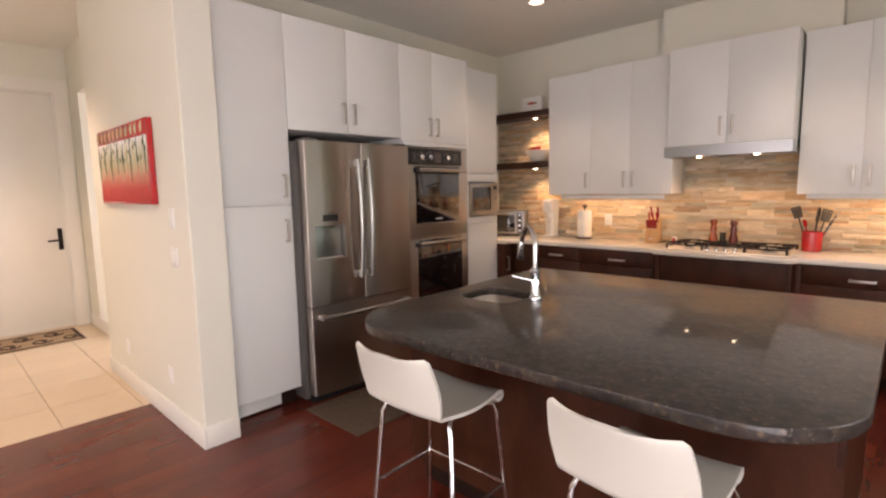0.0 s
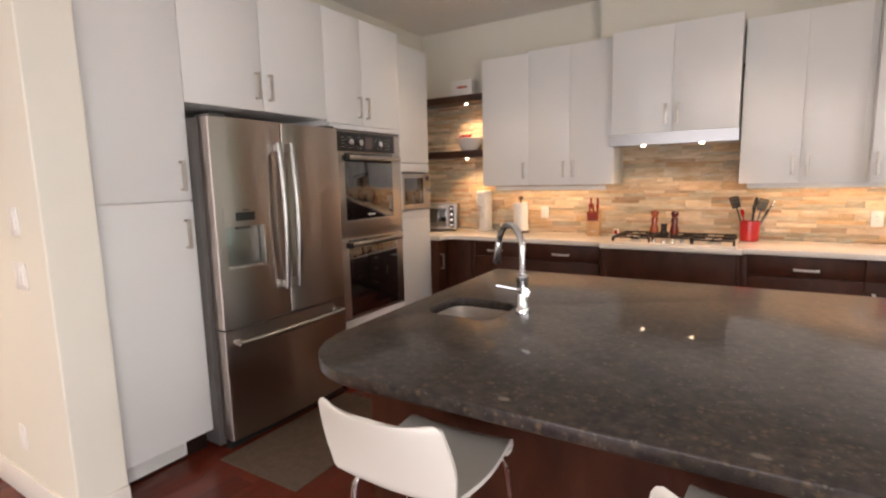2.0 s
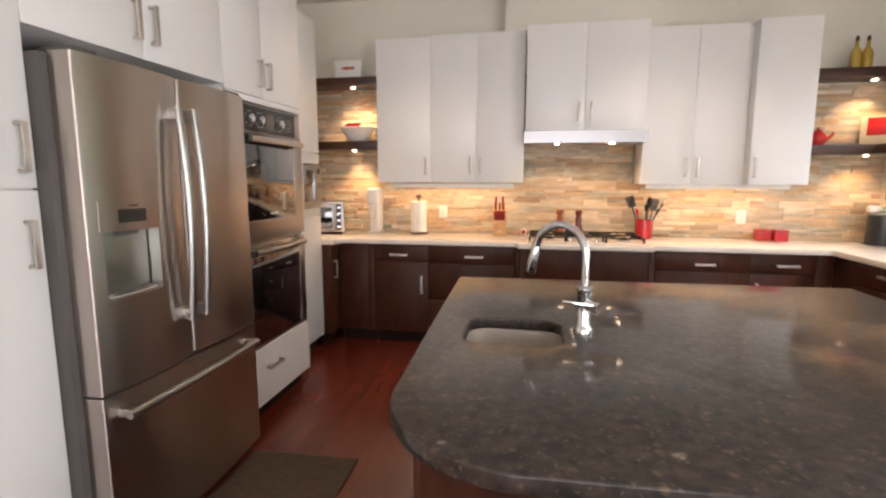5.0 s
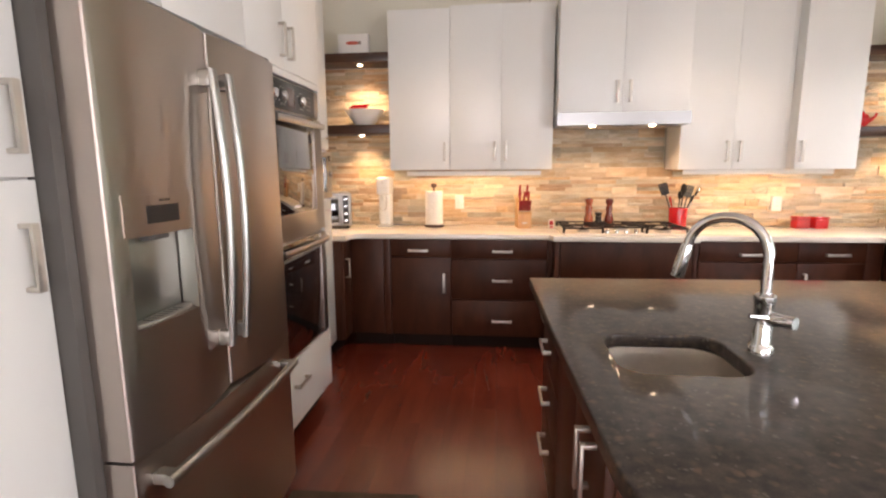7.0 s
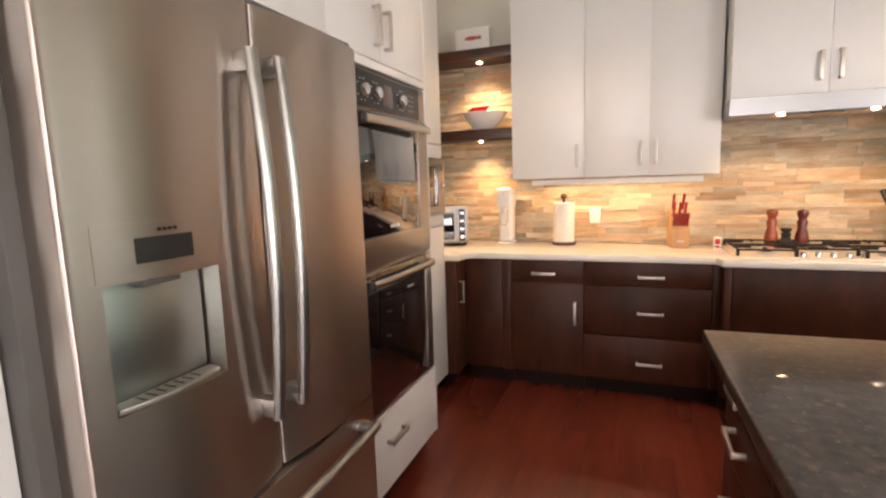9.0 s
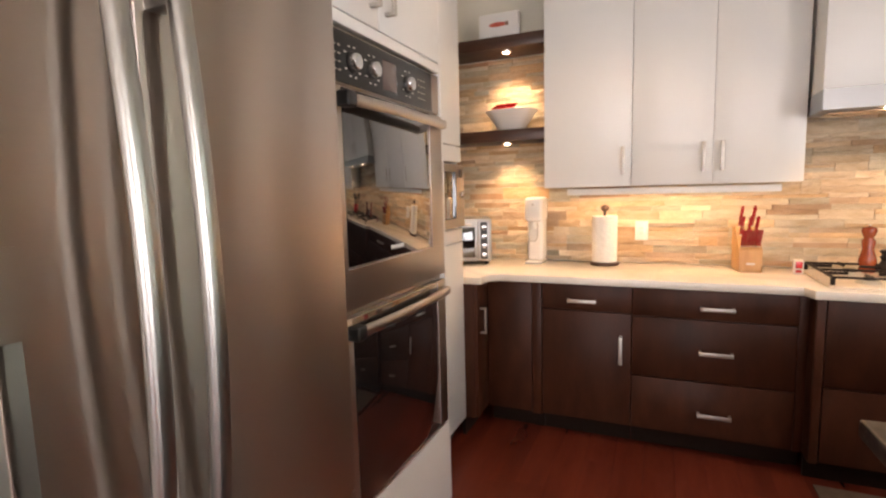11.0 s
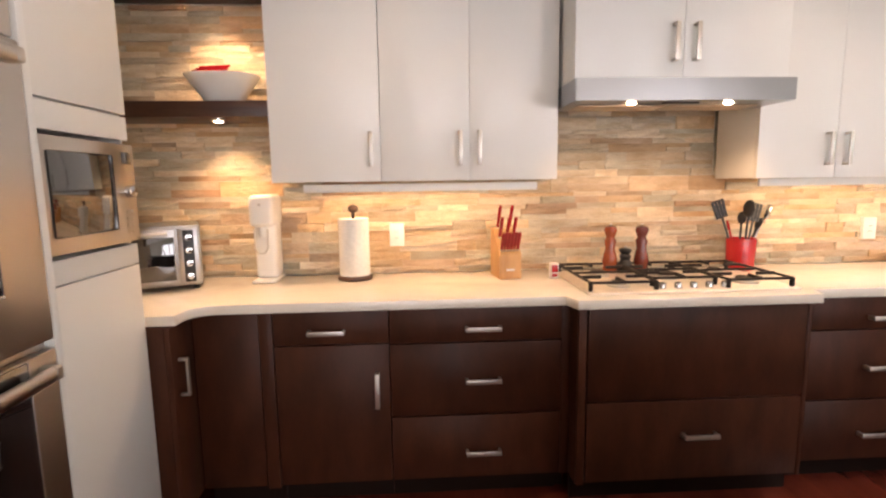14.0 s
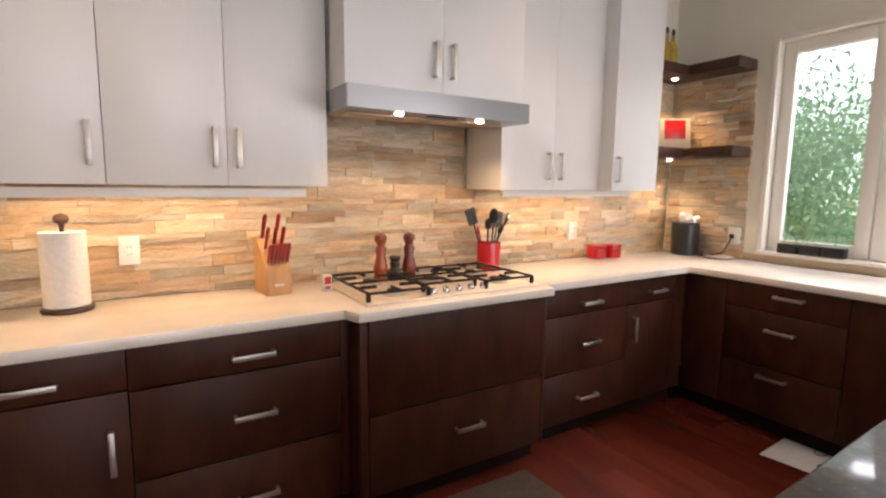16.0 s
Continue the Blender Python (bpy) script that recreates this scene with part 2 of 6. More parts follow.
def merge(bm, other):
    me = bpy.data.meshes.new("tmp")
    other.to_mesh(me)
    other.free()
    bm.from_mesh(me)
    bpy.data.meshes.remove(me)
    return bm


def cyl(p0, p1, r0, r1=None, seg=20, r=0.0, bm=None):
    """A round bar from p0 to p1, with softened ends."""
    p0, p1 = Vector(p0), Vector(p1)
    d = p1 - p0
    bm2 = bmesh.new()
    m = Matrix.Translation((p0 + p1) / 2) @ d.to_track_quat("Z", "Y").to_matrix().to_4x4()
    bmesh.ops.create_cone(bm2, cap_ends=True, segments=seg, radius1=r0, radius2=r0 if r1 is None else r1, depth=d.length, matrix=m)
    if r:
        caps = [e for f in bm2.faces if len(f.verts) > 4 for e in f.edges]
        bmesh.ops.bevel(bm2, geom=list(set(caps)), offset=r, segments=2, affect="EDGES", profile=0.5)
    return bm2 if bm is None else merge(bm, bm2)


def lathe(profile, at=(0, 0, 0), seg=24, bm=None):
    """A turned shape from (radius, height) pairs."""
    bm2 = bmesh.new()
    rings = []
    for rad, z in profile:
        if rad < 1e-5:
            rings.append([bm2.verts.new((at[0], at[1], at[2] + z))])
        else:
            rings.append([bm2.verts.new((at[0] + rad * math.cos(2 * math.pi * i / seg), at[1] + rad * math.sin(2 * math.pi * i / seg), at[2] + z)) for i in range(seg)])
    for a, b in zip(rings, rings[1:]):
        for i in range(seg):
            j = (i + 1) % seg
            if len(a) == 1 and len(b) > 1:
                bm2.faces.new((a[0], b[i], b[j]))
            elif len(b) == 1 and len(a) > 1:
                bm2.faces.new((a[i], a[j], b[0]))
            elif len(a) > 1:
                bm2.faces.new((a[i], a[j], b[j], b[i]))
    return bm2 if bm is None else merge(bm, bm2)


def tube(points, rad, seg=12, bm=None, rads=None):
    """A round tube along a line of points."""
    pts = [Vector(p) for p in points]
    bm2 = bmesh.new()
    rings, up = [], None
    for i, p in enumerate(pts):
        d = (pts[min(i + 1, len(pts) - 1)] - pts[max(i - 1, 0)]).normalized()
        if up is None:
            up = d.orthogonal().normalized()
        up = (up - d * up.dot(d)).normalized()
        side = d.cross(up)
        r = rads[i] if rads else rad
        rings.append([bm2.verts.new(p + r * (math.cos(a) * up + math.sin(a) * side)) for a in (2 * math.pi * k / seg for k in range(seg))])
    for a, b in zip(rings, rings[1:]):
        for i in range(seg):
            bm2.faces.new((a[i], a[(i + 1) % seg], b[(i + 1) % seg], b[i]))
    bm2.faces.new(rings[0][::-1])
    bm2.faces.new(rings[-1])
    return bm2 if bm is None else merge(bm, bm2)


def slab(outline, z0, z1, r=0.004, bm=None):
    """A plate with the given outline and eased edges."""
    bm2 = bmesh.new()
    f = bm2.faces.new([bm2.verts.new((x, y, z0)) for x, y in outline])
    ext = bmesh.ops.extrude_face_region(bm2, geom=[f])
    bmesh.ops.translate(bm2, vec=(0, 0, z1 - z0), verts=[v for v in ext["geom"] if isinstance(v, bmesh.types.BMVert)])
    if r:
        es = [e for e in bm2.edges if abs(e.verts[0].co.z - e.verts[1].co.z) < 1e-6]
        bmesh.ops.bevel(bm2, geom=es, offset=r, segments=2, affect="EDGES", profile=0.5)
    return bm2 if bm is None else merge(bm, bm2)


def arc(cx, cy, r, a0, a1, n=8):
    return [(cx + r * math.cos(radians(a0 + (a1 - a0) * i / n)), cy + r * math.sin(radians(a0 + (a1 - a0) * i / n))) for i in range(n + 1)]


def wall_with_openings(axis, pos0, pos1, a0, a1, z0, z1, openings):
    """Boxes that fill a wall between a0 and a1 but for the openings (b0, b1, zlow, zhigh). axis 'x': the wall stands across x."""
    bm = bmesh.new()

    def put(b0, b1, c0, c1):
        if b1 - b0 > 1e-4 and c1 - c0 > 1e-4:
            if axis == "x":
                box(pos0, pos1, b0, b1, c0, c1, bm=bm)
            else:
                box(b0, b1, pos0, pos1, c0, c1, bm=bm)
    here = a0
    for b0, b1, c0, c1 in sorted(openings):
        put(here, b0, z0, z1)
        put(b0, b1, z0, c0)
        put(b0, b1, c1, z1)
        here = b1
    put(here, a1, z0, z1)
    return bm


# ---- plan ----
CEILING = 3.05
BACK = 6.40      # back wall; its stone face stands at about 6.37
EAST = 0.81
WEST = -4.30
FACE = -3.51     # doors of the tall cabinets
HALL_N = 2.345   # wall between hall and kitchen
S_END = -3.0

tagged(link_mesh("wall_north", box(WEST - 0.15, EAST + 0.15, BACK, BACK + 0.15, 0, CEILING), WALL), "pale green-cream painted back wall", "wall", kind="structure")
tagged(link_mesh("chimney_chase", box(-2.265, -0.95, 6.2, BACK - 0.001, 2.3, CEILING), WALL), "painted duct chase above the range hood", "wall", kind="structure")
tagged(link_mesh("wall_east", wall_with_openings("x", EAST, EAST + 0.16, S_END - 0.15, BACK, 0, CEILING, [(3.0, 5.66, 0.985, 2.35), (-0.55, 1.75, 0.05, 2.35)]), WALL),
       "painted wall with the kitchen window", "wall", kind="structure")
tagged(link_mesh("wall_west", box(WEST - 0.15, WEST, 2.543, BACK, 0, CEILING), WALL), "painted wall behind the tall cabinets", "wall", kind="structure")
tagged(link_mesh("wall_hall", box(-5.35, -3.37, HALL_N, 2.542, 0, CEILING, 0.006), WALL), "cream painted wall end beside the pantry", "wall", kind="structure")
tagged(link_mesh("wall_hall_far", wall_with_openings("y", 2.62, 2.75, -7.5, -4.45, 0, CEILING, [(-6.95, -5.35, 0.0, 2.55)]), WALL), "cream hall wall with a bright opening", "wall", kind="structure")
tagged(link_mesh("wall_entry", wall_with_openings("x", -7.5, -7.35, -1.0, 2.62, 0, CEILING, [(1.53, 2.49, 0, 2.585)]), WALL), "cream wall around the entry door", "wall", kind="structure")
tagged(link_mesh("wall_hall_south", box(-7.5, -3.6, -1.15, -1.0, 0, CEILING), WALL), "cream hall wall", "wall", kind="structure")
tagged(link_mesh("wall_living_west", box(-3.75, -3.6, S_END, -1.15, 0, CEILING), WALL), "cream painted wall", "wall", kind="structure")
tagged(link_mesh("wall_south", wall_with_openings("y", S_END - 0.15, S_END, -3.75, EAST, 0, CEILING, [(-3.4, 0.2, 0.2, 2.5)]), WALL), "painted wall with wide glazing", "wall", kind="structure")
tagged(link_mesh("wall_side_room", box(-7.5, -4.45, 4.3, 4.4, 0, CEILING), TRIMW), "white wall of the bright side room", "wall", kind="structure")
tagged(link_mesh("wall_side_room_end", box(-7.5, -7.4, 2.6, 4.3, 0, CEILING), TRIMW), "white wall of the bright side room", "wall", kind="structure")
tagged(link_mesh("ceiling", box(-7.5, EAST + 0.16, S_END - 0.15, BACK + 0.15, CEILING, CEILING + 0.12), CEIL), "off-white painted ceiling", "ceiling", kind="structure")
FLOOR_OB = tagged(link_mesh("floor", box(-4.32, EAST + 0.16, S_END - 0.15, BACK, -0.12, -0.012), TOEM), "dark red-brown hardwood floor", "floor", kind="structure")
ORG[FLOOR_OB.name] = Vector((0, 0, 0))
TILE_OB = tagged(link_mesh("floor_hall", box(-7.5, -4.32, -1.15, 4.4, -0.12, -0.008), GROUT), "beige tiled hall floor", "floor", kind="structure")
ORG[TILE_OB.name] = Vector((0, 0, 0))

# baseboards
tagged(link_mesh("baseboard_1", box(-5.35, -3.354, HALL_N - 0.016, HALL_N - 0.001, 0, 0.13, 0.004), TRIMW, 35), "white painted baseboard", "baseboard", kind="structure")
tagged(link_mesh("baseboard_2", box(-3.369, -3.354, HALL_N - 0.0005, 2.54, 0, 0.13, 0.004), TRIMW, 35), "white painted baseboard", "baseboard", kind="structure")
tagged(link_mesh("baseboard_3", box(-7.33, -6.46, 2.604, 2.619, 0, 0.13, 0.004), TRIMW, 35), "white painted baseboard", "baseboard", kind="structure")
tagged(link_mesh("ground", box(-60, 60, -60, 60, -0.6, -0.5), mat("garden_soil", (0.09, 0.11, 0.04), 0.9, scale=3, color2=(0.05, 0.07, 0.02))), "garden ground outside", "ground", kind="structure")

# ---- kitchen: tall cabinets ----


def pull(parent, at, axis, length=0.13, out=(0, -1, 0), mat_=None, label="satin nickel bar pull"):
    """A flat bar handle on two posts. axis: 'x', 'y' or 'z'."""
    at, out = Vector(at), Vector(out)
    d = {"x": Vector((1, 0, 0)), "y": Vector((0, 1, 0)), "z": Vector((0, 0, 1))}[axis]
    side = d.cross(out)
    w, t, reach = 0.0095, 0.0045, 0.035

    def bar(c, a, la, b, lb, e, le):
        ext = [abs(a[i]) * la + abs(b[i]) * lb + abs(e[i]) * le for i in range(3)]
        return box(c.x - ext[0], c.x + ext[0], c.y - ext[1], c.y + ext[1], c.z - ext[2], c.z + ext[2], 0.0018, 2)
    bm = bar(at + out * (reach - t), d, length / 2, side, w, out, t)
    for s in (-1, 1):
        merge(bm, bar(at + d * (s * (length / 2 - 0.0055)) + out * (reach / 2 - t), d, 0.0055, side, w * 0.9, out, reach / 2 - 0.0005))
    return part("handle", bm, mat_ or NICKEL, parent, label)


def front(parent, name, x0, x1, y0, y1, z0, z1, material, gap=0.0015, r=0.0018):
    """A door or drawer front with a hairline gap round it."""
    if abs(x1 - x0) < abs(y1 - y0):
        return part(name, box(x0, x1, y0 + gap, y1 - gap, z0 + gap, z1 - gap, r), material, parent)
    return part(name, box(x0 + gap, x1 - gap, y0, y1, z0 + gap, z1 - gap, r), material, parent)


TOP = 2.612
E_OUT = (1, 0, 0)

pantry = thing("pantry_cabinet", (-3.8, 2.78, 0), "tall glossy white pantry cabinet with two doors", "cabinet", "tall cabinets")
part("body", box(WEST + 0.002, FACE - 0.02, 2.552, 3.055, 0.115, TOP, 0.001), CARCW, pantry)
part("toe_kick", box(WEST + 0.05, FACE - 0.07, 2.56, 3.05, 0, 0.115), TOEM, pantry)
d = front(pantry, "door", FACE - 0.02, FACE, 2.552, 3.055, 1.385, TOP, GLOSSW)
pull(d, (FACE, 3.005, 1.51), "z", 0.15, E_OUT)
d = front(pantry, "door", FACE - 0.02, FACE, 2.552, 3.055, 0.12, 1.382, GLOSSW)
pull(d, (FACE, 3.005, 1.215), "z", 0.15, E_OUT)
vent = thing("floor_vent", (-3.575, 2.77, 0.0), "white metal toe-kick heating vent under the pantry", "vent")
part("frame", box(-3.579, -3.572, 2.60, 2.93, 0.015, 0.10, 0.002), WHITEP, vent)
for k in range(7):
    part("slat", box(-3.572, -3.564, 2.615, 2.915, 0.024 + k * 0.0105, 0.029 + k * 0.0105, 0.001), WHITEP, vent)

over = thing("over_fridge_cabinet", (-3.8, 3.5, 1.87), "glossy white two-door cabinet above the fridge", "cabinet", "tall cabinets")
part("body", box(WEST + 0.002, FACE - 0.02, 3.056, 4.052, 1.882, TOP, 0.001), CARCW, over)
d = front(over, "door", FACE - 0.02, FACE, 3.056, 3.545, 1.88, TOP, GLOSSW)
pull(d, (FACE, 3.500, 2.02), "z", 0.15, E_OUT)
d = front(over, "door", FACE - 0.02, FACE, 3.545, 4.052, 1.88, TOP, GLOSSW)
pull(d, (FACE, 3.590, 2.02), "z", 0.15, E_OUT)

tower = thing("oven_cabinet", (-3.8, 4.4, 0), "glossy white tall cabinet around the double oven", "cabinet", "tall cabinets")
part("side_panel", box(WEST + 0.002, FACE - 0.021, 4.054, 4.074, 0.115, TOP, 0.001), GLOSSW, tower)
part("side_panel", box(WEST + 0.002, FACE - 0.001, 4.866, 4.886, 0.10, TOP, 0.001), GLOSSW, tower)
part("body", box(WEST + 0.002, FACE - 0.022, 4.075, 4.865, 1.864, TOP - 0.001, 0.001), CARCW, tower)
part("toe_kick", box(WEST + 0.05, FACE - 0.07, 4.058, 4.883, 0, 0.10), TOEM, tower)
part("trim_strip", box(FACE - 0.018, FACE - 0.001, 4.075, 4.864, 1.830, 1.862, 0.001), GLOSSW, tower)
d = front(tower, "door", FACE - 0.02, FACE, 4.054, 4.423, 1.864, TOP, GLOSSW)
pull(d, (FACE, 4.380, 1.992), "z", 0.15, E_OUT)
d = front(tower, "door", FACE - 0.02, FACE, 4.423, 4.865, 1.864, TOP, GLOSSW)
pull(d, (FACE, 4.467, 1.992), "z", 0.15, E_OUT)
d = front(tower, "drawer", FACE - 0.02, FACE, 4.058, 4.865, 0.105, 0.452, GLOSSW)
pull(d, (FACE, 4.40, 0.315), "y", 0.15, E_OUT, label="dark bronze bar pull", mat_=NICKEL)

C4 = -3.71
micro_cab = thing("microwave_cabinet", (-4.0, 5.19, 0), "recessed tall white cabinet holding the microwave", "cabinet", "tall cabinets")
part("body", box(WEST + 0.002, C4 - 0.02, 4.888, 5.585, 1.62, TOP + 0.02, 0.001), CARCW, micro_cab)
part("body", box(WEST + 0.002, C4 - 0.02, 4.888, 5.585, 0.11, 1.185, 0.001), CARCW, micro_cab)
part("side_panel", box(WEST + 0.002, C4 - 0.0205, 5.57, 5.585, 1.187, 1.617, 0.001), CARCW, micro_cab)
part("toe_kick", box(WEST + 0.05, C4 - 0.07, 4.888, 5.57, 0, 0.11), TOEM, micro_cab)
front(micro_cab, "door", C4 - 0.02, C4, 4.888, 5.585, 1.62, TOP + 0.02, GLOSSW)
front(micro_cab, "trim_strip", C4 - 0.02, C4, 4.888, 5.585, 1.535, 1.616, GLOSSW)
front(micro_cab, "trim_strip", C4 - 0.02, C4, 4.888, 5.585, 1.115, 1.186, GLOSSW)
front(micro_cab, "trim_strip", C4 - 0.02, C4, 4.888, 5.115, 1.188, 1.533, GLOSSW)
front(micro_cab, "door", C4 - 0.02, C4, 4.888, 5.585, 0.112, 1.113, GLOSSW)

# microwave
mw = thing("microwave", (-3.9, 5.4, 1.189), "built-in stainless steel microwave with dark glass door", "microwave")
part("body", box(-4.15, C4 - 0.004, 5.12, 5.566, 1.20, 1.52, 0.002), SIDEM, mw)
part("frame", box(C4 - 0.003, C4 + 0.018, 5.118, 5.575, 1.199, 1.521, 0.004), STEELH, mw)
part("window", box(C4 + 0.0185, C4 + 0.021, 5.16, 5.445, 1.245, 1.482, 0.006), BLACKG, mw, "dark glass door window")
part("display", box(C4 + 0.0185, C4 + 0.021, 5.50, 5.55, 1.455, 1.495, 0.002), BLACKG, mw, "small dark display")
part("dial", cyl((C4 + 0.018, 5.525, 1.365), (C4 + 0.038, 5.525, 1.365), 0.022, 0.019, 24, 0.002), CHROME, mw, "chrome dial")
for k in range(4):
    for j in range(2):
        part("button", box(C4 + 0.0185, C4 + 0.0215, 5.502 + j * 0.026, 5.52 + j * 0.026, 1.225 + k * 0.022, 1.239 + k * 0.022, 0.0015), NICKEL, mw)

# ---- double oven ----
oven = thing("double_oven", (-3.7, 4.4, 0.5), "stainless steel double wall oven with black glass doors", "oven")
OF = FACE - 0.020
OX = OF + 0.018
part("body", box(-4.05, FACE - 0.042, 4.09, 4.85, 0.46, 1.82, 0.002), SIDEM, oven)
OY0, OY1 = 4.086, 4.853
part("surround", box(OF - 0.018, OF + 0.004, OY0 - 0.002, OY1 + 0.003, 0.456, 1.824, 0.002), STEELH, oven, "brushed steel surround")
part("control_panel", box(OF + 0.0045, OX, OY0, OY1, 1.674, 1.818, 0.004), STEELH, oven)
panel = part("control_glass", box(OX - 0.001, OX + 0.004, 4.108, 4.785, 1.678, 1.812, 0.003), BLACKP, oven, "black control panel with white marks")
for yy in (4.268, 4.370, 4.594):
    part("knob", cyl((OX + 0.003, yy, 1.741), (OX + 0.026, yy, 1.741), 0.025, 0.021, 24, 0.003), CHROME, panel, "round steel knob")
    part("knob_ring", cyl((OX + 0.003, yy, 1.741), (OX + 0.008, yy, 1.741), 0.030, 0.029, 24, 0.001), BLACKP, panel)
    for k in range(9):
        a = radians(-60 + k * 37)
        c = Vector((OX + 0.0045, yy + 0.041 * math.sin(a), 1.741 + 0.041 * math.cos(a)))
        part("dial_mark", box(c.x - 0.0004, c.x + 0.0008, c.y - 0.0045, c.y + 0.0045, c.z - 0.0015, c.z + 0.0015), WHITEP, panel, "", None)
for yy in (4.185, 4.205, 4.675, 4.697, 4.718):
    for k in range(4):
        part("printed_mark", box(OX + 0.0041, OX + 0.0048, yy - 0.006, yy + 0.006, 1.707 + k * 0.021, 1.711 + k * 0.021), NICKEL, panel, "", None)
part("display", box(OX + 0.003, OX + 0.0055, 4.430, 4.515, 1.698, 1.786, 0.002), mat("display_glass", (0.15, 0.11, 0.10), 0.15, scale=4), panel, "small clock display")


def oven_door(z0, z1, name, w0, w1, low):
    dr = part(name, box(OF + 0.005, OX + 0.01, OY0, OY1, z0, z1, 0.005), STEELH, oven, "brushed steel oven door")
    part("window", box(OX + 0.008, OX + 0.0115, w0, w1, z0 + low, z1 - 0.004, 0.003), BLACKG, dr, "black reflective glass")
    part("window_trim", box(OX + 0.008, OX + 0.0125, w0 - 0.002, w1 + 0.003, z0 + low - 0.005, z0 + low - 0.0005, 0.001), CHROME, dr, "thin bright trim line")
    part("window_trim", box(OX + 0.008, OX + 0.0125, w1 + 0.0005, w1 + 0.003, z0 + low, z1 - 0.004, 0.001), STEELH, dr, "thin bright trim line")
    hz = z1 - 0.038
    n = 20
    bm = bmesh.new()
    rings = []
    for i in range(n + 1):
        u = i / n
        cx, cy = OX + 0.040 + 0.012 * math.sin(math.pi * u), 4.212 + 0.580 * u
        rings.append([bm.verts.new((cx + 0.011 * math.cos(q), cy, hz + 0.0165 * math.sin(q))) for q in (2 * math.pi * k / 16 for k in range(16))])
    for p, q in zip(rings, rings[1:]):
        for k in range(16):
            bm.faces.new((p[k], p[(k + 1) % 16], q[(k + 1) % 16], q[k]))
    bm.faces.new(rings[0][::-1])
    bm.faces.new(rings[-1])
    part("handle", bm, STEELH, dr, "long flattened steel handle", 50)
    part("handle_cap", box(OX + 0.010, OX + 0.0535, 4.168, 4.2115, hz - 0.021, hz + 0.021, 0.008, 3), BLACKP, dr, "black handle end block")
    part("handle_cap", box(OX + 0.010, OX + 0.050, 4.7925, 4.814, hz - 0.015, hz + 0.015, 0.006, 3), NICKEL, dr, "steel handle end block")
    return dr


oven_door(1.066, 1.668, "upper_door", 4.195, 4.738, 0.119)
oven_door(0.462, 1.047, "lower_door", 4.200, 4.772, 0.018)
badge = bmesh.new()
for k in range(6):
    box(OX + 0.0116, OX + 0.0122, 4.43 + k * 0.014, 4.44 + k * 0.014, 1.210, 1.222, bm=badge)
part("badge", badge, WHITEP, oven, "small white badge marks", None)

# ---- fridge ----
fr = thing("refrigerator", (-3.8, 3.515, 0), "stainless french-door fridge with water dispenser", "refrigerator")
FX = -3.358
BOW = 0.026
Y0, Y1, YS = 3.086, 4.010, 3.545
part("body", box(-4.15, FX - 0.107, Y0 - 0.028, Y1 - 0.004, 0.03, 1.80, 0.004), SIDEM, fr, "dark grey fridge sides")
part("hinge_cover", box(FX - 0.16, FX - 0.03, Y0 + 0.02, Y0 + 0.11, 1.801, 1.822, 0.006), SIDEM, fr)
part("hinge_cover", box(FX - 0.16, FX - 0.03, Y1 - 0.11, Y1 - 0.02, 1.801, 1.822, 0.006), SIDEM, fr)
part("toe_grille", box(FX - 0.12, FX - 0.07, Y0 + 0.01, Y1 - 0.01, 0.002, 0.06, 0.003), BLACKP, fr, "black kick grille")


def bowed(y0, y1, z0, z1, x_back, x_front, bow, hole=None, r=0.006):
    """A door slab whose front swells gently across its width; hole: (y0, y1, z0, z1) of a recess."""
    n = 28
    ys = [y0 + (y1 - y0) * i / n for i in range(n + 1)]
    if hole:
        ys = sorted(set([y for y in ys if min(abs(y - hole[0]), abs(y - hole[1])) > 0.012] + [hole[0], hole[1]]))
    ys = sorted(set(ys + [y0 + 0.001, y0 + 0.003, y0 + 0.006, y1 - 0.001, y1 - 0.003, y1 - 0.006]))
    zs = [z0, z1] if not hole else [z0, hole[2], hole[3], z1]
    bm = bmesh.new()

    def fx(y):
        u = (2 * (y - y0) / (y1 - y0) - 1)
        edge = max(0.0, 1 - min(y - y0, y1 - y) / r)
        return x_front - bow * u * u - r * (1 - math.sqrt(max(0.0, 1 - edge * edge)))
    grid = [[bm.verts.new((fx(y), y, z)) for z in zs] for y in ys]
    for i in range(len(ys) - 1):
        for j in range(len(zs) - 1):
            if hole and hole[0] - 1e-6 <= ys[i] and ys[i + 1] <= hole[1] + 1e-6 and j == 1:
                continue
            bm.faces.new((grid[i][j], grid[i + 1][j], grid[i + 1][j + 1], grid[i][j + 1]))
    if hole:
        i0 = min(range(len(ys)), key=lambda i: abs(ys[i] - hole[0]))
        i1 = min(range(len(ys)), key=lambda i: abs(ys[i] - hole[1]))
        xb = x_front - 0.06
        loop = [grid[i][1] for i in range(i0, i1 + 1)] + [grid[i][2] for i in range(i1, i0 - 1, -1)]
        inner = [bm.verts.new((xb, v.co.y, v.co.z)) for v in loop]
        for k in range(len(loop)):
            q = (k + 1) % len(loop)
            bm.faces.new((loop[k], loop[q], inner[q], inner[k]))
        bm.faces.new(inner)
    back = [bm.verts.new((x_back, y, z)) for y in (y0, y1) for z in (z0, z1)]
    bm.faces.new((back[0], back[1], back[3], back[2]))
    bm.faces.new([g[0] for g in grid] + [back[2], back[0]])
    bm.faces.new([g[-1] for g in grid][::-1] + [back[1], back[3]])
    bm.faces.new([grid[0][j] for j in range(len(zs))] + [back[1], back[0]])
    bm.faces.new([grid[-1][j] for j in range(len(zs))][::-1] + [back[2], back[3]])
    return bm


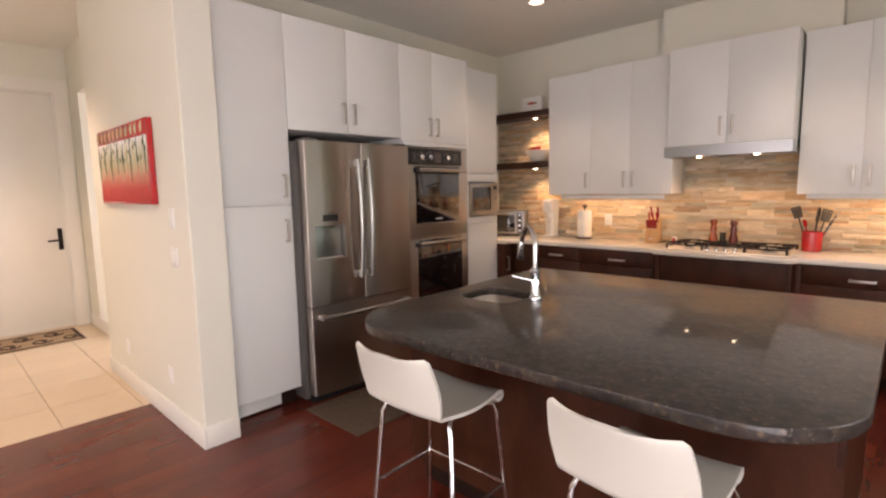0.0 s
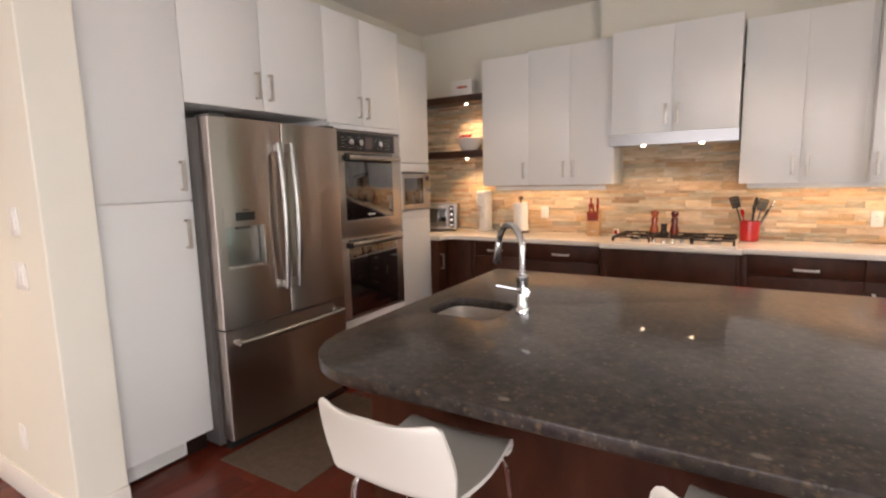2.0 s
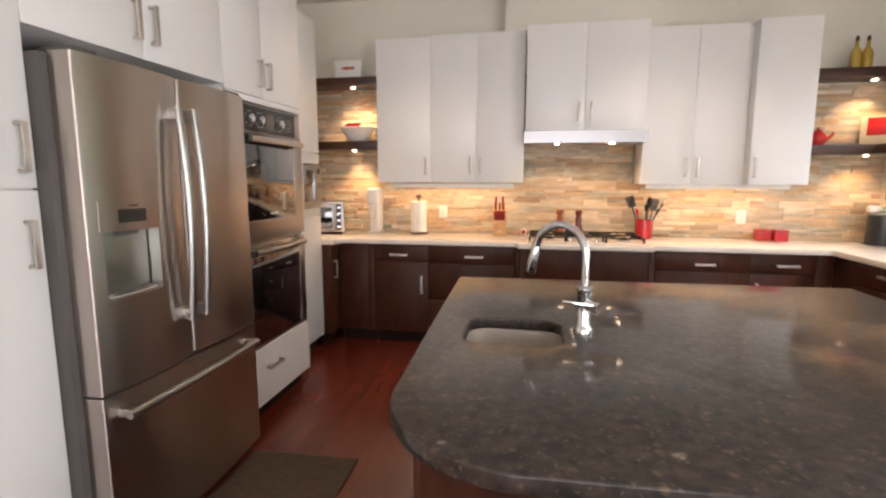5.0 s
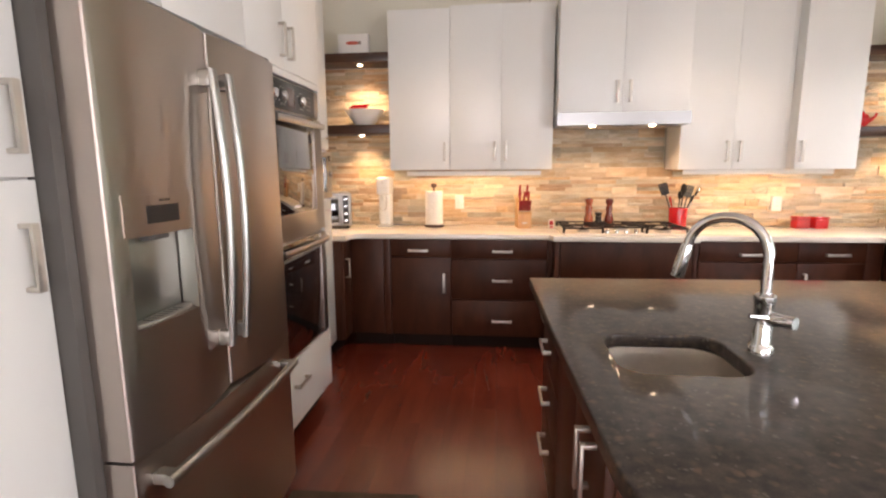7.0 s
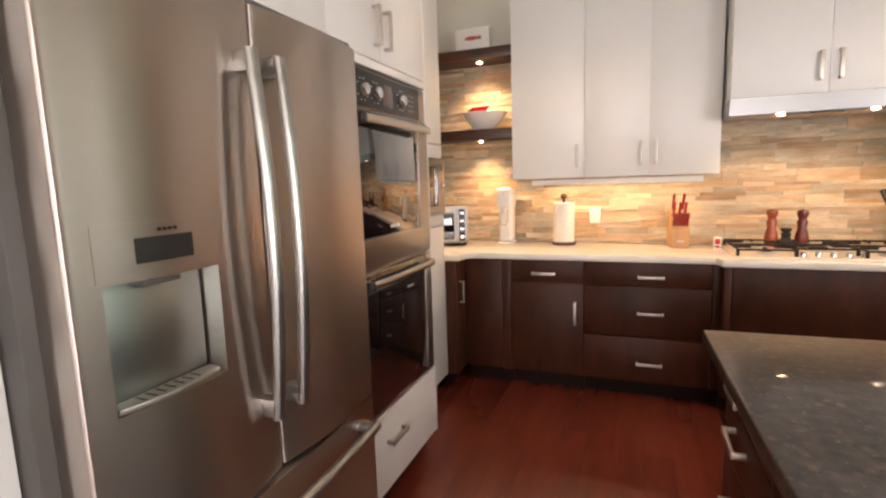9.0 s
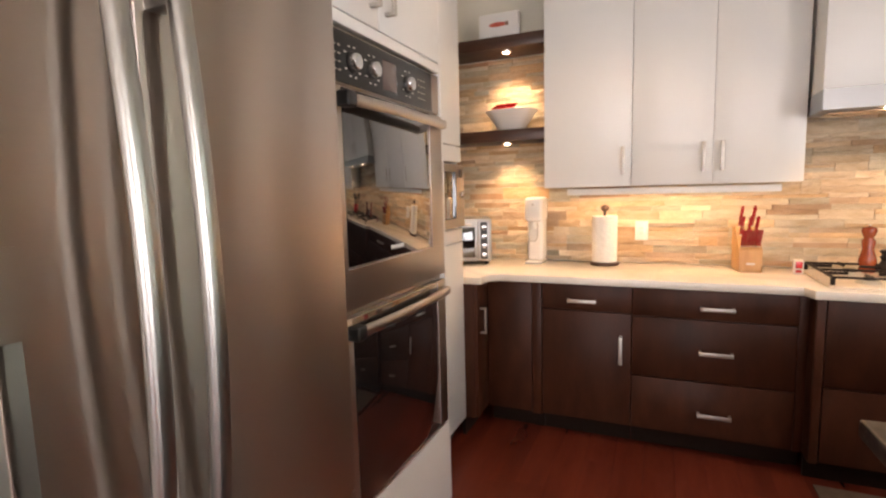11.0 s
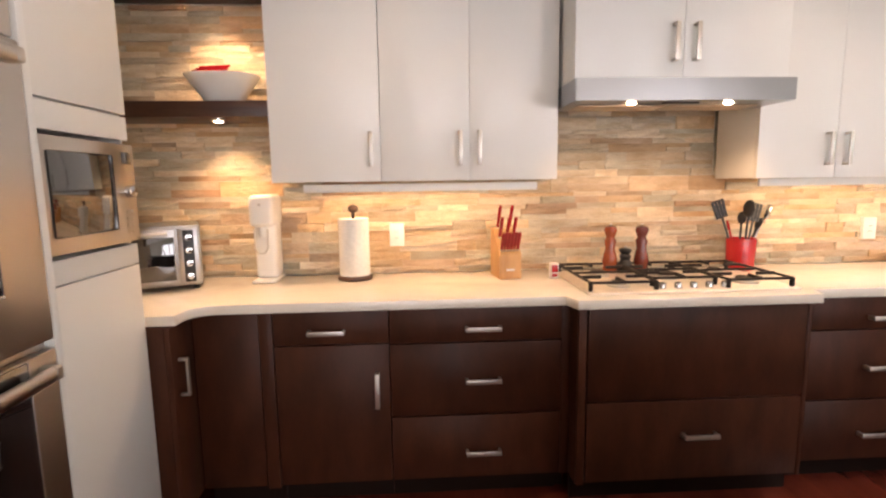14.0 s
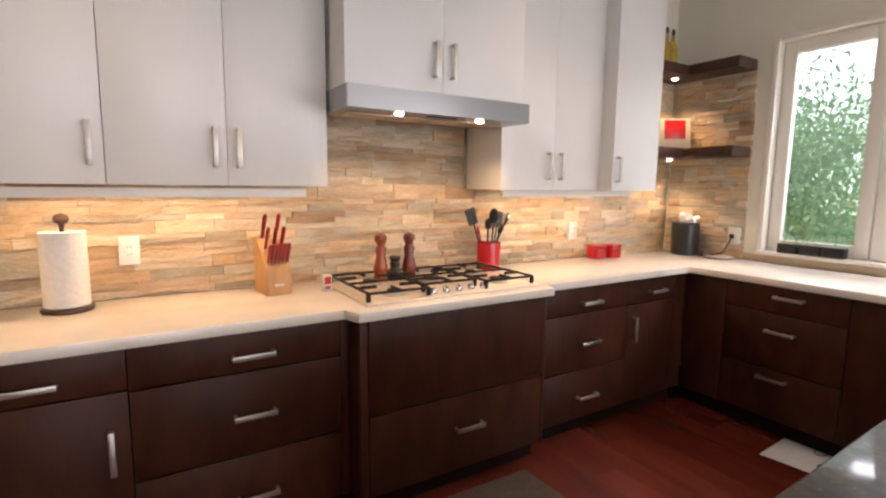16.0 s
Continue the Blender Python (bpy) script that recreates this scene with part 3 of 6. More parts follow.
HOLE = (3.137, 3.370, 1.010, 1.238)
BACKX = FX - 0.105
ldoor = part("door", bowed(Y0, YS - 0.003, 0.692, 1.805, BACKX, FX, BOW, HOLE), STEELV, fr, "", 45)
rdoor = part("door", bowed(YS + 0.003, Y1, 0.692, 1.805, BACKX, FX, BOW), STEELV, fr, "", 45)
frz = part("freezer_drawer", bowed(Y0, Y1, 0.065, 0.683, BACKX, FX, BOW), STEELV, fr, "", 45)


def door_skin(y0, y1, z0, z1, proud, thick=0.006):
    """A thin plate that follows the swell of the fridge's dispenser door."""
    bm = bmesh.new()
    rows = []
    for i in range(13):
        y = y0 + (y1 - y0) * i / 12
        u = 2 * (y - Y0) / (YS - 0.003 - Y0) - 1
        x = FX - BOW * u * u + proud
        rows.append([bm.verts.new(q) for q in ((x, y, z0), (x, y, z1), (x - thick, y, z1), (x - thick, y, z0))])
    for p, q in zip(rows, rows[1:]):
        for k in range(4):
            bm.faces.new((p[k], p[(k + 1) % 4], q[(k + 1) % 4], q[k]))
    bm.faces.new(rows[0])
    bm.faces.new(rows[-1][::-1])
    return bm


# dispenser recess
DISPM = brushed("dispenser_steel", (0.33, 0.37, 0.355), 0.34, (3, 3, 200), 0.5)
disp = part("dispenser", box(FX - 0.061, FX - 0.052, HOLE[0] + 0.004, HOLE[1] - 0.004, HOLE[2] + 0.004, HOLE[3] - 0.004, 0.003), DISPM, ldoor, "pale steel dispenser recess")
tray = []
for i in range(13):
    u = i / 12
    tray.append((FX - 0.018 + 0.020 * math.sin(math.pi * u), HOLE[0] + 0.006 + (HOLE[1] - HOLE[0] - 0.012) * u))
part("drip_tray", slab(tray + [(FX - 0.05, HOLE[1] - 0.006), (FX - 0.05, HOLE[0] + 0.006)], HOLE[2] + 0.001, HOLE[2] + 0.012, 0.002), NICKEL, ldoor, "bowed drip tray")
for k in range(7):
    part("tray_slot", box(FX - 0.040, FX - 0.012, HOLE[0] + 0.05 + k * 0.02, HOLE[0] + 0.055 + k * 0.02, HOLE[2] + 0.0122, HOLE[2] + 0.0128), BLACKP, ldoor, "", None)
part("spout", box(FX - 0.05, FX - 0.020, 3.215, 3.295, 1.222, 1.237, 0.004), SIDEM, ldoor, "grey spout")
part("display_frame", door_skin(3.128, 3.378, 1.243, 1.340, 0.0025), STEELV, ldoor)
part("display", door_skin(3.194, 3.308, 1.268, 1.313, 0.0042, 0.003), BLACKP, ldoor, "black display")


def fridge_handle(y, parent):
    za, zb = 0.850, 1.690
    bm = bmesh.new()
    rings = []
    for i in range(29):
        u = i / 28
        x, z = -3.336 + 0.024 * math.sin(math.pi * u), za + (zb - za) * u
        rings.append([bm.verts.new((x + 0.0135 * math.cos(q), y + 0.0165 * math.sin(q), z)) for q in (2 * math.pi * k / 16 for k in range(16))])
    for p, q in zip(rings, rings[1:]):
        for k in range(16):
            bm.faces.new((p[k], p[(k + 1) % 16], q[(k + 1) % 16], q[k]))
    bm.faces.new(rings[0][::-1])
    bm.faces.new(rings[-1])
    part("handle", bm, FRHAND, parent, "bowed tubular steel handle", 50)
    for z in (za + 0.026, zb - 0.026):
        part("handle_post", box(FX - 0.030, -3.332, y - 0.0155, y + 0.0155, z - 0.024, z + 0.024, 0.006), FRHAND, parent)


fridge_handle(YS - 0.057, ldoor)
fridge_handle(YS + 0.035, rdoor)
bm = tube([(-3.330 + 0.016 * math.sin(math.pi * i / 24), Y0 + 0.045 + (Y1 - Y0 - 0.12) * i / 24, 0.614) for i in range(25)], 0.0165, 14)
part("handle", bm, FRHAND, frz, "long bowed steel handle")
for y in (Y0 + 0.07, Y1 - 0.10):
    part("handle_post", box(FX - 0.022, -3.326, y - 0.02, y + 0.02, 0.598, 0.630, 0.006), FRHAND, frz)
bm = bmesh.new()
for j in range(4):
    box(FX + 0.0026, FX + 0.0034, 3.235 + j * 0.011, 3.243 + j * 0.011, 1.322, 1.328, bm=bm)
part("badge", bm, BLACKP, ldoor, "small maker badge", None)

# ---- back wall: base cabinets ----
BF = 5.785       # faces of the base cabinets
CT = 0.914
S_OUT = (0, -1, 0)


def base_unit(name, x0, x1, y_face, label, fronts, toe=0.08, group="base cabinets"):
    """A base cabinet on a toe kick. fronts: (kind, x0, x1, z0, z1, handles) with handles (axis, x, z, length)."""
    cab = thing(name, ((x0 + x1) / 2, (y_face + 6.36) / 2, 0), label, "cabinet", group)
    part("body", box(x0 + 0.0006, x1 - 0.0006, y_face + 0.021, 6.36, 0.105, 0.872, 0.001), DARKW, cab)
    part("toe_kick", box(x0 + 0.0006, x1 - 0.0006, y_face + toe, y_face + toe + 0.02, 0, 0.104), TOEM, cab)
    for kind, a, b, c, e, hs in fronts:
        f = front(cab, kind, a, b, y_face, y_face + 0.02, c, e, DARKW)
        for axis, hx, hz, ln in hs:
            pull(f, (hx, y_face, hz), axis, ln, S_OUT)
    return cab


corner_w = base_unit("corner_cabinet", -3.64, -3.378, BF, "espresso wood corner base cabinet with a plain panel", [("panel", -3.64, -3.378, 0.115, 0.868, [])])
base_unit("filler_post", -3.377, -3.322, BF - 0.006, "narrow reddish espresso wood filler post", [("panel", -3.377, -3.322, 0.105, 0.87, [])])
base_unit("door_cabinet", -3.321, -2.852, BF, "espresso wood base cabinet with drawer and door",
          [("drawer", -3.321, -2.852, 0.728, 0.868, [("x", -3.105, 0.782, 0.15)]), ("door", -3.321, -2.852, 0.115, 0.724, [("z", -2.905, 0.53, 0.15)])])
base_unit("drawer_cabinet", -2.851, -2.128, BF, "espresso wood base cabinet with three drawers",
          [("drawer", -2.851, -2.128, 0.722, 0.868, [("x", -2.462, 0.78, 0.15)]), ("drawer", -2.851, -2.128, 0.402, 0.718, [("x", -2.462, 0.555, 0.15)]),
           ("drawer", -2.851, -2.128, 0.115, 0.398, [("x", -2.462, 0.236, 0.15)])])
BB = 5.70
base_unit("cooktop_cabinet", -2.085, -1.10, BB, "espresso wood cooktop cabinet with two deep drawers",
          [("drawer", -2.045, -1.12, 0.472, 0.868, []), ("drawer", -2.045, -1.12, 0.115, 0.468, [("x", -1.56, 0.315, 0.15)]),
           ("stile", -2.085, -2.048, 0.105, 0.868, []), ("stile", -1.118, -1.10, 0.105, 0.868, [])])
base_unit("filler_post", -2.127, -2.086, BF + 0.01, "dark recessed filler beside the cooktop cabinet", [("panel", -2.127, -2.086, 0.105, 0.87, [])])
base_unit("drawer_cabinet", -1.099, -0.38, BF, "espresso wood base cabinet with three drawers",
          [("drawer", -1.05, -0.38, 0.722, 0.868, [("x", -0.70, 0.775, 0.15)]), ("drawer", -1.05, -0.38, 0.402, 0.718, [("x", -0.70, 0.55, 0.15)]),
           ("drawer", -1.05, -0.38, 0.115, 0.398, [("x", -0.70, 0.24, 0.15)]), ("stile", -1.099, -1.052, 0.105, 0.868, [])])
base_unit("door_cabinet", -0.379, 0.065, BF, "espresso wood base cabinet with drawer and door",
          [("drawer", -0.379, 0.065, 0.722, 0.868, [("x", -0.125, 0.78, 0.15)]), ("door", -0.379, 0.065, 0.115, 0.718, [("z", -0.33, 0.57, 0.15)])])
base_unit("filler_post", 0.066, 0.178, BF, "espresso wood corner filler", [("panel", 0.066, 0.178, 0.115, 0.868, [])])

# narrow west return beside the microwave cabinet
ret = thing("narrow_cabinet", (-3.9, 5.69, 0), "narrow espresso wood cabinet beside the microwave tower", "cabinet", "base cabinets")
part("body", box(WEST + 0.002, -3.661, 5.602, 6.36, 0.105, 0.872, 0.001), DARKW, ret)
part("toe_kick", box(-3.74, -3.72, 5.602, 5.86, 0, 0.104), TOEM, ret)
d = front(ret, "door", -3.66, -3.6405, 5.602, 5.784, 0.115, 0.868, DARKW)
pull(d, (-3.6405, 5.66, 0.66), "z", 0.15, E_OUT)

# east run under the window
EF = 0.18


def east_unit(name, y0, y1, label, fronts):
    cab = thing(name, (0.44, (y0 + y1) / 2, 0), label, "cabinet", "base cabinets")
    part("body", box(EF + 0.021, EAST - 0.03, y0 + 0.0006, y1 - 0.0006, 0.105, 0.872, 0.001), DARKW, cab)
    part("toe_kick", box(EF + 0.08, EF + 0.10, y0 + 0.0006, y1 - 0.0006, 0, 0.104), TOEM, cab)
    for kind, a, b, c, e, hs in fronts:
        f = front(cab, kind, EF, EF + 0.02, a, b, c, e, DARKW)
        for axis, hy, hz, ln in hs:
            pull(f, (EF, hy, hz), axis, ln, (-1, 0, 0))
    return cab


east_unit("corner_cabinet", 5.53, 5.784, "espresso wood corner filler panel", [("panel", 5.53, 5.784, 0.115, 0.868, [])])
east_unit("drawer_cabinet", 4.92, 5.529, "espresso wood base cabinet with three drawers under the window",
          [("drawer", 4.92, 5.529, 0.722, 0.868, [("y", 5.19, 0.81, 0.15)]), ("drawer", 4.92, 5.529, 0.402, 0.718, [("y", 5.22, 0.615, 0.15)]),
           ("drawer", 4.92, 5.529, 0.115, 0.398, [("y", 5.24, 0.345, 0.15)])])
east_unit("sink_cabinet", 4.0, 4.919, "espresso wood sink cabinet with two doors", [("door", 4.0, 4.46, 0.115, 0.868, []), ("door", 4.46, 4.919, 0.115, 0.868, [])])
east_unit("end_cabinet", 3.3, 3.999, "espresso wood base cabinet", [("door", 3.3, 3.999, 0.115, 0.868, [])])

# white quartz worktop, one piece round three walls, stepping out at the cooktop
CF = 5.745
outline = [(WEST + 0.003, 6.372), (WEST + 0.003, 5.602), (-3.615, 5.602)] + arc(-3.525, 5.655, 0.09, 180, 90, 6)
outline += [(-2.125, CF), (-2.1, 5.665), (-1.09, 5.665), (-1.07, CF), (0.105, CF)] + arc(0.105, CF - 0.035, 0.035, 90, 0, 4)
outline += [(0.14, 3.28), (EAST - 0.022, 3.28), (EAST - 0.022, 6.372)]
solid("worktop", slab(outline, 0.8745, CT, 0.004), QUARTZ, "white quartz worktop running round three walls", "worktop")

# ---- upper cabinets ----
UF, UB = 6.04, 1.39


def upper_unit(name, x0, x1, y_face, z0, z1, label, doors, back=6.36):
    cab = thing(name, ((x0 + x1) / 2, (y_face + back) / 2, z0), label, "cabinet", "upper cabinets")
    part("body", box(x0 + 0.0006, x1 - 0.0006, y_face + 0.021, back, z0, z1, 0.001), GLOSSW, cab)
    for a, b, hx, hz in doors:
        f = front(cab, "door", a, b, y_face, y_face + 0.02, z0 - 0.002, z1, GLOSSW, 0.0009, 0.0012)
        pull(f, (hx, y_face, hz), "z", 0.15, S_OUT)
    return cab


upper_unit("upper_cabinet", -3.362, -2.88, UF + 0.004, UB, 2.60, "glossy white single-door upper cabinet", [(-3.362, -2.88, -2.922, 1.53)])
upper_unit("upper_cabinet", -2.879, -2.085, UF, UB, 2.615, "glossy white double-door upper cabinet", [(-2.879, -2.483, -2.527, 1.532), (-2.483, -2.085, -2.442, 1.532)])
upper_unit("upper_cabinet", -1.147, -0.42, UF, UB - 0.01, 2.59, "glossy white double-door upper cabinet", [(-1.147, -0.766, -0.812, 1.512), (-0.766, -0.42, -0.722, 1.512)])
upper_unit("upper_cabinet", -0.38, 0.035, 5.95, UB - 0.01, 2.59, "tall glossy white single-door upper cabinet standing proud", [(-0.38, 0.035, -0.345, 1.505)])
fl = thing("cabinet_filler", (-0.40, 6.2, UB), "narrow white filler between upper cabinets", "filler")
part("board", box(-0.4194, -0.3806, UF + 0.012, 6.36, UB - 0.012, 2.57, 0.001), GLOSSW, fl)
upper_unit("hood_cabinet", -2.072, -1.163, 5.86, 1.79, 2.60, "glossy white double-door cabinet above the range hood", [(-2.072, -1.617, -1.66, 1.935), (-1.617, -1.163, -1.572, 1.935)])
# light rails under the uppers
for a, b in ((-3.235, -2.165), (-1.09, -0.02)):
    solid("light_rail", box(a, b, UF + 0.05, UF + 0.068, UB - 0.048, UB - 0.0125, 0.001), GLOSSW, "white light rail under the upper cabinets", "trim", kind="structure")
    area_lamp("under_cabinet_light", ((a + b) / 2, UF + 0.16, UB - 0.02), ((a + b) / 2, UF + 0.2, 0), b - a - 0.1, 0.03, 4.5, WARM)

# ---- range hood ----
FILTERM = mat("filter_mesh", (0.52, 0.42, 0.32), 0.45, 0.6, scale=90, fine=0.3)
hood = thing("range_hood", (-1.61, 6.1, 1.69), "slim stainless steel under-cabinet range hood", "range hood")
HY = 5.815
HX0, HX1 = -2.08, -1.155
bm = bmesh.new()
prof = [(HY, 1.7), (HY, 1.79), (6.355, 1.79), (6.355, 1.73), (6.10, 1.70)]
va = [bm.verts.new((HX0, y, z)) for y, z in prof]
vb = [bm.verts.new((HX1, y, z)) for y, z in prof]
bm.faces.new(va[::-1])
bm.faces.new(vb)
for i in range(5):
    bm.faces.new((va[i], va[(i + 1) % 5], vb[(i + 1) % 5], vb[i]))
bmesh.ops.bevel(bm, geom=bm.edges[:], offset=0.003, segments=2, affect="EDGES")
part("canopy", bm, HOODM, hood)
for k in range(2):
    xa = HX0 + 0.05 + k * 0.405
    part("filter", box(xa, xa + 0.385, 5.93, 6.08, 1.693, 1.6985, 0.002), FILTERM, hood, "metal grease filter")
part("control_strip", box(-1.69, -1.54, 5.86, 5.885, 1.694, 1.699, 0.001), BLACKP, hood, "dark switch strip")
for xx in (-1.82, -1.40):
    part("lamp", lathe([(0, -0.006), (0.010, -0.005), (0.016, -0.0025), (0.019, 0.0), (0.019, 0.003), (0, 0.003)], (xx, 5.885, 1.6965)), LEDON, hood, "round lit hood lamp")
    spot_lamp("hood_light", (xx, 5.89, 1.68), (xx, 6.12, 0.9), 11, 120, WARM)

# ---- island ----
isl = thing("island", (-1.36, 3.7, 0), "espresso wood kitchen island base", "island")
IX0, IX1, IY0, IY1 = -2.29, -0.565, 2.965, 4.235
part("body", box(IX0 + 0.021, IX1, IY0, IY1, 0.10, 0.697), DARKW, isl)
for a in ((IX0 + 0.021, IX0 + 0.041, IY0, IY1), (IX1 - 0.02, IX1, IY0, IY1), (IX0 + 0.0412, IX1 - 0.0202, IY0, IY0 + 0.02), (IX0 + 0.0412, IX1 - 0.0202, IY1 - 0.02, IY1)):
    part("panel", box(*a, 0.6972, 0.872), DARKW, isl)
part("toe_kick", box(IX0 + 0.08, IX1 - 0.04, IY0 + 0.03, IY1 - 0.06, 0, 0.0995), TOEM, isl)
for k, (z0, z1, hz) in enumerate(((0.755, 0.868, 0.82), (0.585, 0.752, 0.69), (0.365, 0.582, 0.48), (0.112, 0.362, 0.27))):
    f = front(isl, "drawer", IX0, IX0 + 0.02, 3.70, 4.23, z0, z1, DARKW)
    pull(f, (IX0, 4.0, hz), "y", 0.15, (-1, 0, 0))
for a, b, hy in ((3.33, 3.70, 3.20), (2.97, 3.33, 3.13)):
    f = front(isl, "door", IX0, IX0 + 0.02, a, b, 0.112, 0.868, DARKW)
    pull(f, (IX0, hy - 0.07, 0.745), "z", 0.15, (-1, 0, 0))

# granite top with rounded front corners and a cut-out for the bar sink
TX0, TX1, TY0, TY1 = -2.345, -0.515, 2.545, 4.27
R, RL = 0.31, 0.32
SX0, SX1, SY0, SY1 = -2.20, -1.88, 3.225, 3.515
rim = [(TX0 - 0.012, TY1), (TX0 + 0.010, 3.55), (TX0 + 0.038, TY0 + RL)] + arc(TX0 + 0.038 + RL, TY0 + RL, RL, 180, 270, 14)[1:] + arc(TX1 - R, TY0 + R + 0.03, R, 270, 360, 14) + [(TX1, TY1 + 0.06)]
hr = 0.07
hole = arc(SX0 + hr, SY1 - hr, hr, 90, 180, 6) + arc(SX0 + hr, SY0 + hr, hr, 180, 270, 6) + arc(SX1 - hr, SY0 + hr, hr, 270, 360, 6) + arc(SX1 - hr, SY1 - hr, hr, 0, 90, 6)


def plate_with_hole(outer, inner, z0, z1, ease=0.006):
    bm = bmesh.new()

    def level(z, inset_o, inset_i):
        vo = [bm.verts.new((x, y, z)) for x, y in outer]
        vi = [bm.verts.new((x, y, z)) for x, y in inner]
        return vo, vi
    tops = []
    for z in (z1, z0):
        vo, vi = level(z, 0, 0)
        es = [bm.edges.new((vo[i], vo[(i + 1) % len(vo)])) for i in range(len(vo))]
        es += [bm.edges.new((vi[i], vi[(i + 1) % len(vi)])) for i in range(len(vi))]
        bmesh.ops.triangle_fill(bm, use_beauty=True, use_dissolve=False, edges=es)
        tops.append((vo, vi))
    for k in (0, 1):
        a, b = tops[0][k], tops[1][k]
        for i in range(len(a)):
            j = (i + 1) % len(a)
            bm.faces.new((a[i], a[j], b[j], b[i]))
    bmesh.ops.recalc_face_normals(bm, faces=bm.faces)
    es = [e for e in bm.edges if abs(e.verts[0].co.z - e.verts[1].co.z) < 1e-6 and len(e.link_faces) == 2
          and abs(e.link_faces[0].normal.z) + abs(e.link_faces[1].normal.z) < 1.5]
    bmesh.ops.bevel(bm, geom=es, offset=ease, segments=3, affect="EDGES", profile=0.5)
    return bm


solid("granite_worktop", plate_with_hole(rim, hole, 0.8735, CT), GRANITE, "polished dark granite island top with rounded corners", "worktop")

# undermount bar sink
sink = thing("bar_sink", (-2.04, 3.37, 0.70), "stainless steel undermount bar sink", "sink")


def basin(x0, x1, y0, y1, ztop, zbot, rc=0.07):
    bm = bmesh.new()
    rings = []
    for inset, z in ((-0.012, ztop), (0.0, ztop), (0.004, ztop - 0.02), (0.014, zbot + 0.04), (0.03, zbot + 0.012), (0.06, zbot), (0.13, zbot - 0.003)):
        a, b, c, e = x0 + inset, x1 - inset, y0 + inset, y1 - inset
        r = max(0.01, min(rc + 0.012 - inset * 0.2, (b - a) / 2 - 0.002, (e - c) / 2 - 0.002))
        pts = arc(a + r, e - r, r, 90, 180, 6) + arc(a + r, c + r, r, 180, 270, 6) + arc(b - r, c + r, r, 270, 360, 6) + arc(b - r, e - r, r, 0, 90, 6)
        rings.append([bm.verts.new((x, y, z)) for x, y in pts])
    for p, q in zip(rings, rings[1:]):
        for i in range(len(p)):
            j = (i + 1) % len(p)
            bm.faces.new((p[i], p[j], q[j], q[i]))
    bm.faces.new(rings[-1])
    bmesh.ops.solidify(bm, geom=bm.faces[:], thickness=0.0015)
    return bm


part("bowl", basin(SX0 - 0.004, SX1 + 0.004, SY0 - 0.004, SY1 + 0.004, 0.8725, 0.705), SINKM, sink, "", 50)
part("drain", lathe([(0, 0.004), (0.03, 0.004), (0.042, 0.006), (0.044, 0.002), (0.044, 0)], (-2.04, 3.37, 0.7035)), CHROME, sink, "round chrome drain")

# gooseneck faucet
fa = thing("faucet", (-1.815, 3.385, CT), "chrome gooseneck pull-down faucet beside the island sink", "faucet")
fx, fy = -1.815, 3.385
part("base", lathe([(0, 0), (0.031, 0), (0.031, 0.018), (0.027, 0.024), (0.0235, 0.03), (0.0235, 0.13), (0.026, 0.14), (0.026, 0.155), (0.018, 0.162), (0, 0.162)], (fx, fy, CT + 0.0005)), CHROME, fa)
ux, uy = -0.81, 0.58
pts = [(fx, fy, CT + 0.155 + 0.0125 * i) for i in range(9)]
rn = 0.098
for i in range(1, 25):
    a = math.pi * i / 24 * 0.94
    rr = rn * (1 - math.cos(a))
    pts.append((fx + ux * rr, fy + uy * rr, CT + 0.255 + rn * math.sin(a)))
part("neck", tube(pts, 0.0135, 16), CHROME, fa, "arched chrome neck", 60)
tip = Vector(pts[-1])
dirn = (Vector(pts[-1]) - Vector(pts[-2])).normalized()
part("spray_head", cyl(tip, tip + dirn * 0.10, 0.0155, 0.0195, 20, 0.003), CHROME, fa, "pull-down spray head")
part("lever", tube([(fx, fy, CT + 0.098), (fx + 0.025, fy - 0.04, CT + 0.10), (fx + 0.042, fy - 0.066, CT + 0.102)], 0.015, 14, rads=[0.019, 0.0175, 0.0165]), CHROME, fa, "side lever")
part("lever_arm", tube([(fx + 0.03, fy - 0.055, CT + 0.108), (fx - 0.02, fy - 0.075, CT + 0.117), (fx - 0.075, fy - 0.085, CT + 0.125)], 0.005, 10), CHROME, fa)

# ---- counter stools ----


